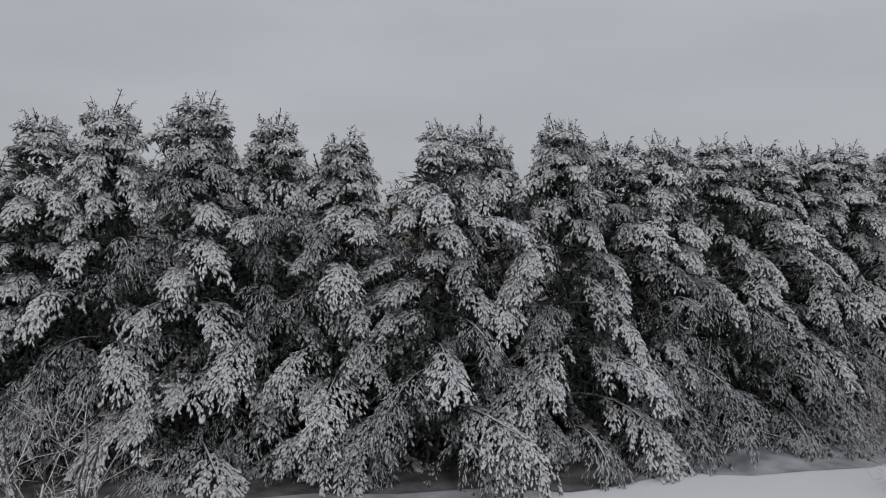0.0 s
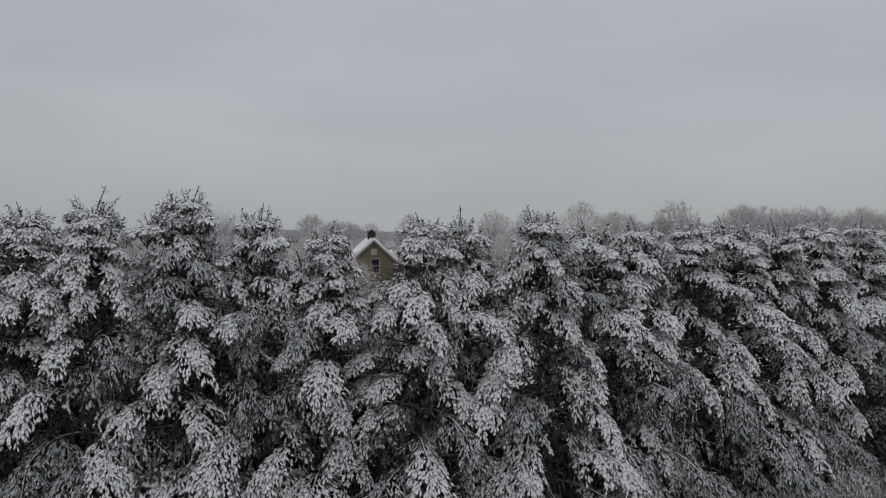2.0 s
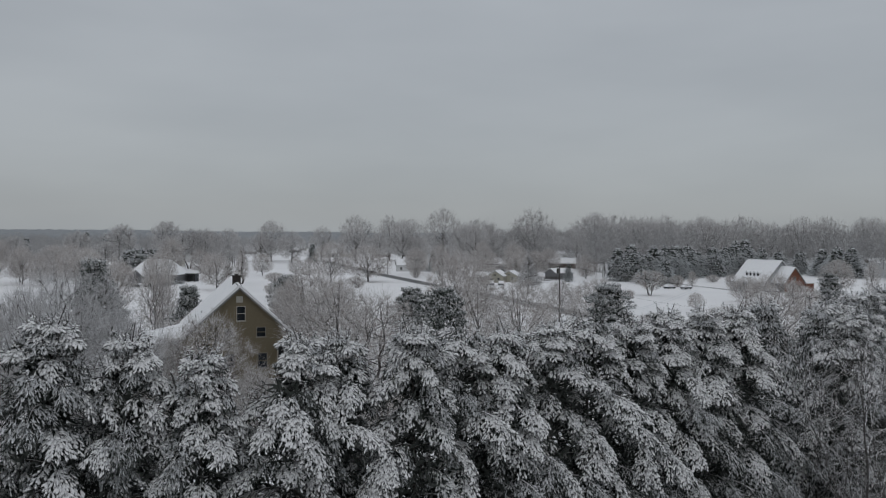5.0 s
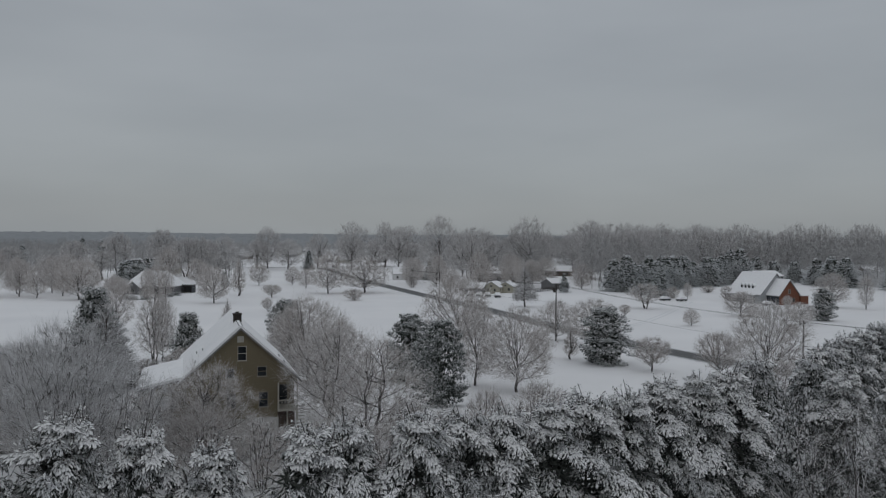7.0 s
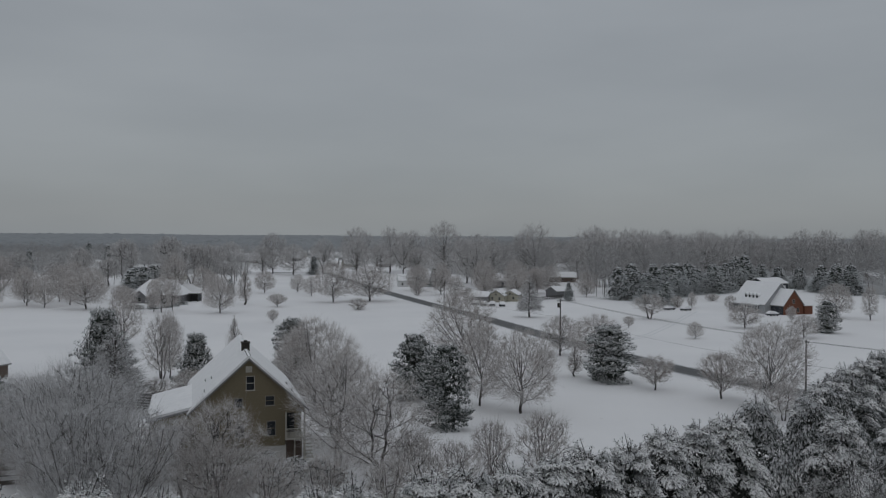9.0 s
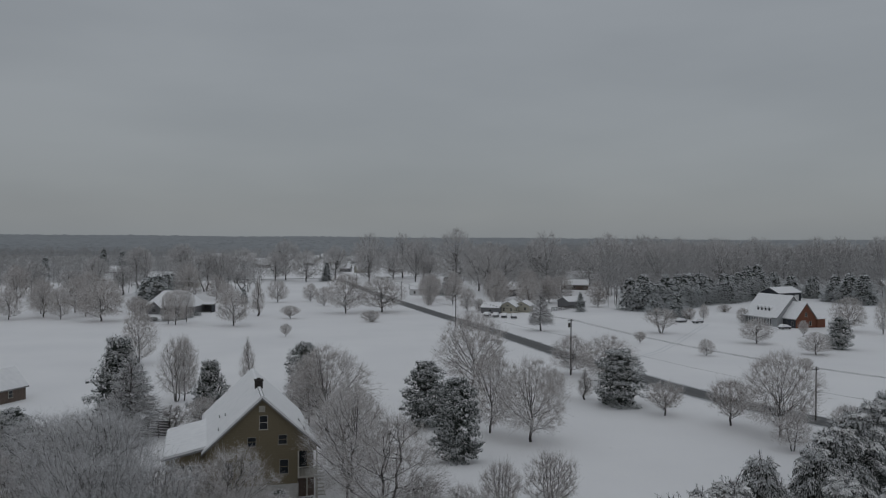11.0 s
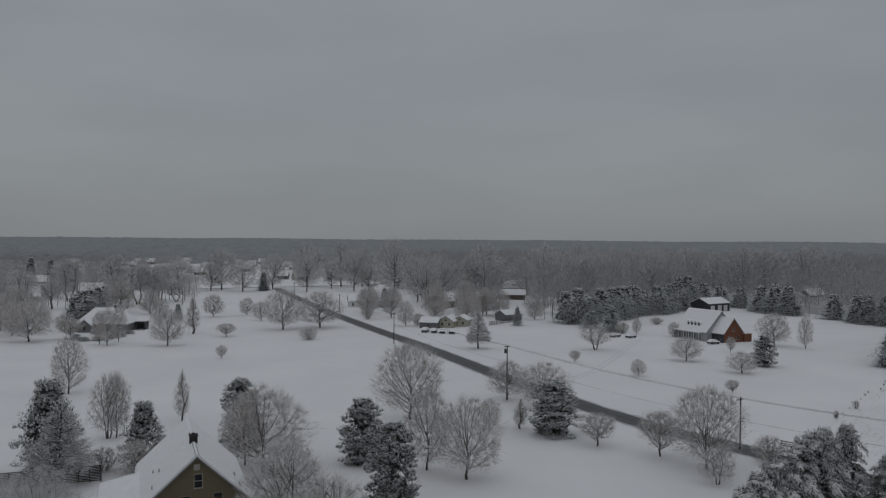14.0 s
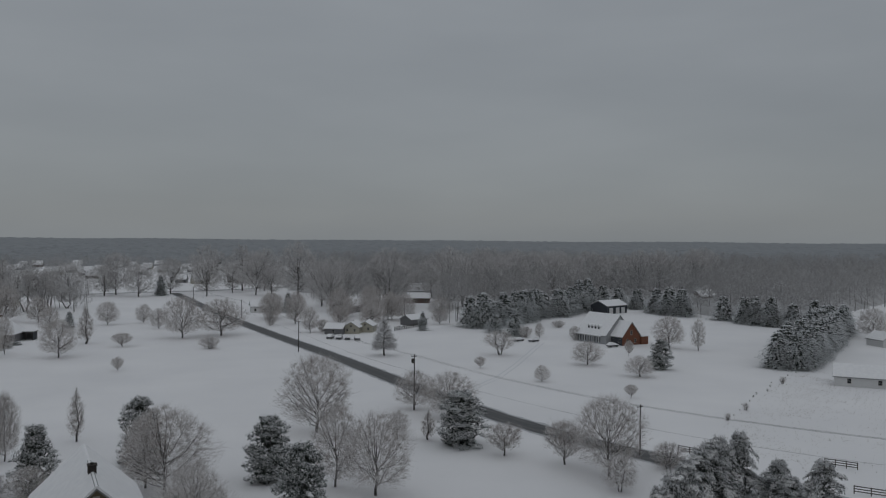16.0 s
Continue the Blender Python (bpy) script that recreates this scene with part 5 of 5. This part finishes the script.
for k in (-2.7, -0.9, 0.9, 2.7):
    dm = part("dormer", prism([(k - 0.55, 4.6), (k + 0.55, 4.6), (k + 0.55, 6.1), (k, 6.7), (k - 0.55, 6.1)], -5.5, -2.9), M_WHITE, red, "small white dormer with a snowy cap")
    part("dormer_window", box(k - 0.36, k + 0.36, -5.55, -5.503, 4.95, 6.05), M_GLASS, dm)
    part("dormer_snow", prism([(k - 0.75, 6.05), (k, 6.75), (k + 0.75, 6.05), (k + 0.7, 6.3), (k, 7.0), (k - 0.7, 6.3)], -5.65, -2.9), M_ROOFSNOW, dm)
for k in range(6):
    x = -7.4 + k * 2.6
    part("porch_post", box(x - 0.11, x + 0.11, -8.3, -8.08, -0.1, 2.9), M_WHITE, red, "white porch post")
part("porch_roof", prism([(-7.8, 2.904), (6.0, 2.904), (6.0, 3.06), (-7.8, 3.06)], -8.5, -7.04), M_WHITE, red, "low white porch roof")
part("porch_roof_snow", prism([(-7.8, 3.064), (6.0, 3.064), (5.9, 3.3), (-7.7, 3.3)], -8.5, -7.2), M_ROOFSNOW, red)
for k in range(5):
    part("front_window", box(-6.7 + 2.6 * k, -5.3 + 2.6 * k, -7.05, -7.003, 0.5, 2.4), M_GLASS, red, "tall dark front window")
rw = simple_house("house_wing", 171.9, 262.2, -78, 5.8, 9.0, 3.3, 8.4, M_BRICK, "red brick gabled wing of the house with a snowy roof", 2)
for z, yy in ((4.6, 0.0), (1.6, -2.0), (1.6, 2.0)):
    wv = window(rw, 0, z, 0.9, 1.3, 0.0)
    wv.matrix_local = Matrix.Translation((2.91, yy, 0)) @ Matrix.Rotation(radians(90), 4, "Z")
# thin dark panel over the front wall, up to the eave
part("front_panel", box(-2.8, 2.8, -4.56, -4.503, 0.0, 3.2), M_DARKWALL, rw, "flat dark panel on the front wall of the wing")
gr = empty("garage", 178.2, 262.6, 0.0, -78)
tagged(gr, "low brick annexe with a snowy roof behind the house", "house")
part("wall", box(-3, 2.6, -1.6, 1.9, -0.2, 3.0), M_BRICK, gr)
part("roof_snow", prism([(-3.3, 3.004), (2.9, 3.004), (2.9, 3.25), (-3.0, 4.4)], -1.6, 2.2), M_ROOFSNOW, gr)

barn = simple_house("barn", 240.5, 383.5, 20, 17, 11, 4.2, 6.6, M_DARKWALL, "dark blue-grey barn with pale doors and snowy roof", 0, category="barn")
for x in (-5.0, 0.5, 5.2):
    part("barn_door", box(x - 1.5, x + 1.5, -5.56, -5.503, 0, 3.2), M_WHITE, barn, "pale barn door")

simple_house("garage", 78.6, 330.0, -30, 7.5, 8.0, 2.3, 4.0, M_GREYWALL, "grey garage wing with a snowy roof beside the house", 1)
for x, y, w, e in ((86.0, 330.6, 9.0, 4.6), (92.6, 333.6, 8.5, 4.3)):
    yh = simple_house("house", x, y, 62, w, 6.4, 2.6, e, M_YELLOW, "pale yellow single-storey gabled house with patchy roof snow", 2)
    for k, zz in enumerate((1.5, 1.5, 3.1)):
        gw = window(yh, 0, zz, 0.8, 1.0 if k < 2 else 0.6, 0.0)
        gw.matrix_local = Matrix.Translation((-w / 2 - 0.01, (-1.5, 1.5, 0.0)[k], 0)) @ Matrix.Rotation(radians(-90), 4, "Z")
    part("bare_shingles", box(-w / 2 + 0.6, w / 2 - 2.4, -0.08, 0.08, e + 0.43, e + 0.47), M_WOOD, yh, "brown shingles bare of snow along the ridge")


def hip_house(x, y, turn, w, d, eave, ridge, wall, label):
    """A broad house under a hipped roof, with a low gabled bay in front."""
    h = empty("house", x, y, ground_z(x, y), turn)
    tagged(h, label, "house")
    part("wall", box(-w / 2, w / 2, -d / 2, d / 2, -0.3, eave), wall, h, "grey siding wall")
    for lift, name, mat, o in ((0.004, "roof", M_GREYTRIM, 0.5), (0.2, "roof_snow", M_ROOFSNOW, 0.46)):
        bm = bmesh.new()
        low = [bm.verts.new((sx * (w / 2 + o), sy * (d / 2 + o), eave + lift)) for sx, sy in ((-1, -1), (1, -1), (1, 1), (-1, 1))]
        mid = [bm.verts.new((sx * (w / 2 + o), sy * (d / 2 + o), eave + lift + 0.18)) for sx, sy in ((-1, -1), (1, -1), (1, 1), (-1, 1))]
        top = [bm.verts.new((sx * (w / 2 - d * 0.36), 0, ridge + lift)) for sx in (-1, 1)]
        bm.faces.new(low[::-1])
        for k in range(4):
            bm.faces.new((low[k], low[(k + 1) % 4], mid[(k + 1) % 4], mid[k]))
        bm.faces.new((mid[0], mid[1], top[1], top[0]))
        bm.faces.new((mid[2], mid[3], top[0], top[1]))
        bm.faces.new((mid[1], mid[2], top[1]))
        bm.faces.new((mid[3], mid[0], top[0]))
        part(name, bm, mat, h, "broad hipped roof" if name == "roof" else "even blanket of roof snow")
    bx = -w * 0.28
    part("bay_wall", prism([(bx - 2.6, -0.3), (bx + 2.6, -0.3), (bx + 2.6, eave - 0.3), (bx, eave + 1.9), (bx - 2.6, eave - 0.3)], -d / 2 - 2.2, -d / 2 - 0.004), wall, h, "gabled front bay")
    gable_roof(h, bx - 2.6, bx + 2.6, -d / 2 - 2.2, -d / 2 + 1.6, eave - 0.3, eave + 1.9, 0.35)
    window(h, bx, 1.4, 1.4, 1.3, -d / 2 - 2.21)
    for k in range(4):
        window(h, w * (-0.05 + 0.15 * k), 1.5, 1.1, 1.3, -d / 2)
    c = part("chimney", box(w * 0.12, w * 0.12 + 0.9, 0.6, 1.6, eave + 2.5, ridge + 1.1, 0.02), M_BROWNWALL, h, "brick chimney")
    part("chimney_cap", box(w * 0.12 - 0.08, w * 0.12 + 0.98, 0.52, 1.68, ridge + 1.103, ridge + 1.22), M_ROOFSNOW, c)
    return h


hip_house(-47.5, 342, -14, 19, 13, 2.8, 8.6, M_GREYWALL, "grey house under a broad snowy hipped roof")
carport = empty("carport", -35.8, 343.5, ground_z(-35.8, 343.5), -14)
tagged(carport, "dark open carport with flat snowy roof beside the house", "carport")
part("wall", box(-2.6, 2.6, 2.3, 2.5, -0.2, 3.0), M_GREYWALL, carport, "grey back wall")
for x in (-2.5, 0.0, 2.5):
    part("post", box(x - 0.1, x + 0.1, -2.4, -2.2, -0.2, 3.0), M_POLE, carport)
part("side_wall", box(2.4, 2.6, -1.9, 2.29, -0.2, 3.0), M_DARKWALL, carport)
cr_ = part("roof", box(-2.9, 2.9, -2.7, 2.8, 3.004, 3.25), M_GREYTRIM, carport)
part("roof_snow", box(-2.85, 2.85, -2.65, 2.75, 3.254, 3.48, 0.08), M_ROOFSNOW, cr_)
simple_house("house", 183, 516, -20, 22, 11, 5.0, 9.5, M_WHITE, "white two-storey house with snowy roof among trees", 5, chimney=True)
simple_house("house", 165, 480, -20, 16, 9, 3.0, 5.8, M_BROWNWALL, "brick house with a snowy roof among trees", 3)
simple_house("garage", 120, 353.5, 24, 10, 7, 2.7, 4.4, M_GREYWALL, "grey garage with a snowy roof beside the fence", 1)
simple_house("house", 108, 427, 42, 14, 10, 3.6, 7.0, M_DARKWALL, "dark house with a snowy roof among bare trees", 3)
simple_house("house", 68, 438, -5, 18, 10, 3.2, 6.2, M_WHITE, "white house with a snowy roof behind evergreens", 4)
simple_house("house", 187, 164, -46, 22, 9, 2.6, 5.2, M_WHITE, "white farm building with a thick snowy roof", 3)
simple_house("shed", -53.5, 160, 62, 7, 6, 2.6, 5.4, M_BROWNWALL, "brown garden shed with a steep snowy roof", 1, category="shed")
simple_house("shed", 262, 229, 80, 9, 7, 2.6, 5.0, M_WHITE, "white shed with a snowy roof", 1, category="shed")
walls = [M_WHITE, M_GREYWALL, M_BROWNWALL, M_YELLOW, M_PALE]
far_words = ["white house far off with a snowy roof", "grey house far off with a snowy roof", "brown house far off with a snowy roof", "cream house far off with a snowy roof", "pale grey house far off with a snowy roof"]
DONE = {(74, 432), (64, 441), (107, 426), (182, 512), (179, 497), (175, 482), (162, 478)}
for k, (x, y) in enumerate(HOMES):
    if (x, y) not in DONE:
        s = 0.9 if y < 700 else 0.62
        simple_house("house", x, y, rng.uniform(-25, 25), rng.uniform(15, 22) * s, rng.uniform(9, 12) * s, rng.uniform(2.6, 3.4), rng.uniform(6.5, 8.5), walls[k % 5], far_words[k % 5], 3)


# ---- poles, wires, fence, cars ----
def utility_pole(x, y, tall, turn, can):
    p = empty("utility_pole", x, y, ground_z(x, y), turn)
    tagged(p, "dark wooden utility pole with a crossarm and wires", "utility pole", "roadside poles")
    part("pole", post(bmesh.new(), 0, 0, -0.3, tall, 0.17, 10, 0.11), M_POLE, p)
    arm = part("crossarm", box(-0.7, 0.7, 0.113, 0.23, tall - 0.55, tall - 0.42, 0.01), M_POLE, p)
    for dx in (-0.6, 0.0, 0.6):
        part("insulator", post(bmesh.new(), dx, 0.17, tall - 0.417, tall - 0.22, 0.05, 8), M_METAL, arm)
    part("bracket", box(-0.06, 0.75, -0.2, -0.12, tall - 4.3, tall - 4.2, 0.01), M_POLE, p)
    if can:
        part("transformer", post(bmesh.new(), -0.45, 0, tall - 1.9, tall - 0.9, 0.26, 12), M_POLE, p, "dark transformer can")
    return p


POLES = [(84.7, 123.9, 9.0), (59.3, 174.6, 12.5), (53.1, 277.6, 10.8), (50.0, 403.4, 9.0), (34.9, 500.1, 10.1), (118.0, 70.0, 10.0)]
for x, y, h in POLES:
    utility_pole(x, y, h, 10, h > 12)


def wire(a, b, sag, r=0.014):
    s = np.linspace(0, 1, 15)
    p = np.array(a)[None] * (1 - s)[:, None] + np.array(b)[None] * s[:, None]
    p[:, 2] -= sag * 4 * s * (1 - s)
    u, w = across(np.gradient(p, axis=0) / np.linalg.norm(np.gradient(p, axis=0), axis=1, keepdims=True))
    v = np.stack([p + r * u, p + r * w, p - r * u, p - r * w], 1).reshape(-1, 3)
    i = np.arange(60).reshape(15, 4)
    f = np.concatenate([np.stack([i[:-1, k], i[:-1, (k + 1) % 4], i[1:, (k + 1) % 4], i[1:, k]], 1) for k in range(4)])
    return tagged(new("power_line", np_mesh("power_line", v, f, M_POLE)), "thin dark power line strung between poles", "wire", "roadside wires")


LINE = [POLES[5], POLES[0], POLES[1], POLES[2], POLES[3], POLES[4]]
for (x0, y0, h0), (x1, y1, h1) in zip(LINE[:-1], LINE[1:]):
    for o, dz in ((-0.6, -0.22), (0.0, -0.22), (0.6, -0.22), (0.7, -4.2)):
        wire((x0 + o, y0, h0 + dz), (x1 + o, y1, h1 + dz), 0.7 if dz > -1 else 0.8)


def fence_line(a, b, posts, label, rails=2, tall=1.3, mat=M_WOOD):
    f = empty("fence", a[0], a[1], ground_z(*a), math.degrees(math.atan2(b[1] - a[1], b[0] - a[0])))
    tagged(f, label, "fence")
    ln = math.dist(a, b)
    for k in range(posts):
        part("post", box(ln * k / (posts - 1) - 0.07, ln * k / (posts - 1) + 0.07, -0.07, 0.07, -0.2, tall, 0.01), mat, f)
    for k in range(rails):
        z = tall * (k + 1) / (rails + 0.4)
        part("rail", box(0.075, ln - 0.075, 0.072, 0.11, z - min(0.075, tall / rails * 0.49), z + min(0.075, tall / rails * 0.49)), mat, f)
    return f


fence_line((92.5, 123.4), (97.5, 113.5), 6, "weathered rail fence beside the road", 3)
fence_line((110.7, 107.4), (113.6, 103.2), 4, "weathered rail fence round a snowy paddock", 3)
fence_line((102.3, 93.4), (108.0, 86.0), 5, "weathered rail fence along the roadside", 3)
# extra height and near-black boards also stand for the shade round this fence
fence_line((-46, 124.5), (-19, 127.5), 19, "close-boarded fence beside the yard, raised and darkened for shade", 10, 2.4, M_POLE)
fence_line((103.7, 330.5), (119.6, 343.5), 12, "dark board fence beside the garage", 5, 1.8, M_POLE)

WEED = bare_meshes(401, 1.6, 1.4, "bush", 5, 8, 200, 0.03, 0.2)
for x, y, s in [(118.9, 141.9, 1.0), (130.1, 149.4, 1.1), (164.3, 174.8, 1.2), (178, 168, 0.7)] + [(119 + 2.4 * k + rng.normal(0, 0.5), 142 + 1.82 * k + rng.normal(0, 0.7), rng.uniform(0.2, 0.45)) for k in range(0, 28, 2)]:
    plant("weed_clump", WEED, x, y, rng.uniform(0, 360), s, "clump of dead weeds poking through snow along the fence", "weeds")

# dry stalks in the rough pasture
n = 3000
tx = rng.uniform(106, 192, 130)
ty = 0.76 * (tx - 119) + 138 - np.abs(rng.normal(0, 17, 130))
tuft = rng.integers(0, 130, n)
spread = np.where(rng.random(n) < 0.25, 9.0, 1.8)
sx = tx[tuft] + rng.normal(0, 1, n) * spread
sy = np.minimum(ty[tuft] + rng.normal(0, 1, n) * spread, 0.76 * (sx - 119) + 141)
sp = np.stack([sx, sy, height(sx, sy)], 1)
v, f = spindles(sp, np.stack([rng.normal(0, 0.4, n), rng.normal(0, 0.4, n), np.ones(n)], 1), rng.uniform(0.08, 0.24, n) * (1 + (rng.random(n) < 0.06)), rng.uniform(0.015, 0.05, n), 3)
tagged(new("pasture_stubble", np_mesh("pasture_stubble", v, f, M_WEED)), "dry grass tufts showing through thin pasture snow", "grass", kind="stuff")


def garden_bed(x, y, turn, w, d):
    b = empty("garden_bed", x, y, ground_z(x, y), turn)
    tagged(b, "low timber garden bed filled with snow", "garden bed", "garden beds")
    for x0, x1, y0, y1 in ((-w, w, -d, -d + 0.12), (-w, w, d - 0.12, d), (-w, -w + 0.12, -d + 0.122, d - 0.122), (w - 0.12, w, -d + 0.122, d - 0.122)):
        part("board", box(x0, x1, y0, y1, -0.1, 0.42, 0.01), M_WOOD, b)
    part("snow_fill", box(-w + 0.122, w - 0.122, -d + 0.122, d - 0.122, 0.0, 0.36, 0.05), M_ROOFSNOW, b)


garden_bed(-29.2, 96.5, 8, 1.9, 1.0)
garden_bed(-27.6, 90.5, 8, 1.6, 1.0)
garden_bed(-25.6, 85.2, 8, 1.6, 1.0)
pool = empty("covered_pool", -33.5, 105.5, ground_z(-33.5, 105.5), 0)
tagged(pool, "round above-ground pool under a dark green cover", "pool")
part("pool_wall", post(bmesh.new(), 0, 0, -0.2, 1.1, 3.2, 28), M_METAL, pool, "grey pool wall")
for k in range(14):
    a0, a1 = 6.283 * k / 14, 6.283 * (k + 1) / 14
    bm = bmesh.new()
    hub = bm.verts.new((0, 0, 1.75))
    ring = [bm.verts.new((3.45 * math.cos(a0 + (a1 - a0) * q / 6) * (0.93 + 0.07 * math.sin(math.pi * q / 6)), 3.45 * math.sin(a0 + (a1 - a0) * q / 6) * (0.93 + 0.07 * math.sin(math.pi * q / 6)), 1.12 + 0.10 * math.sin(math.pi * q / 6))) for q in range(7)]
    for q in range(6):
        bm.faces.new((hub, ring[q], ring[q + 1]))
    bmesh.ops.solidify(bm, geom=bm.faces[:], thickness=0.03)
    part("cover_panel", bm, M_COVER, pool, "dark green scalloped cover panel")


def car(x, y, turn, size=1.0):
    c = empty("car", x, y, ground_z(x, y), turn, size)
    tagged(c, "parked dark car covered in fresh snow", "car", "parked cars")
    side = [(-2.2, 0.35), (2.2, 0.35), (2.25, 0.72), (-2.25, 0.78)]
    part("body", prism(side, -0.85, 0.85), M_CAR, c)
    snow = [(2.22, 0.725), (2.24, 0.95), (1.5, 1.1), (0.75, 1.55), (0.1, 1.66), (-1.1, 1.66), (-1.9, 1.15), (-2.2, 1.02), (-2.24, 0.785)]
    part("snow_cover", prism(snow, -0.82, 0.82), M_ROOFSNOW, c, "thick snow on the car")
    for dx in (-1.4, 1.4):
        for dy in (-0.8, 0.8):
            bm = bmesh.new()
            g = bmesh.ops.create_cone(bm, cap_ends=True, segments=14, radius1=0.33, radius2=0.33, depth=0.2)
            bmesh.ops.transform(bm, matrix=Matrix.Translation((dx, dy, 0.33)) @ Matrix.Rotation(radians(90), 4, "X"), verts=g["verts"])
            part("wheel", bm, M_TYRE, c)
    return c


for k, (x, y) in enumerate(((72.4, 313.4), (75.2, 310.8), (77.9, 308.4), (81.0, 305.9))):
    car(x, y, 62 + 6 * k, 1.12)
car(163, 257.0, 10)
car(138, 283, 20)
car(143, 280, 24)
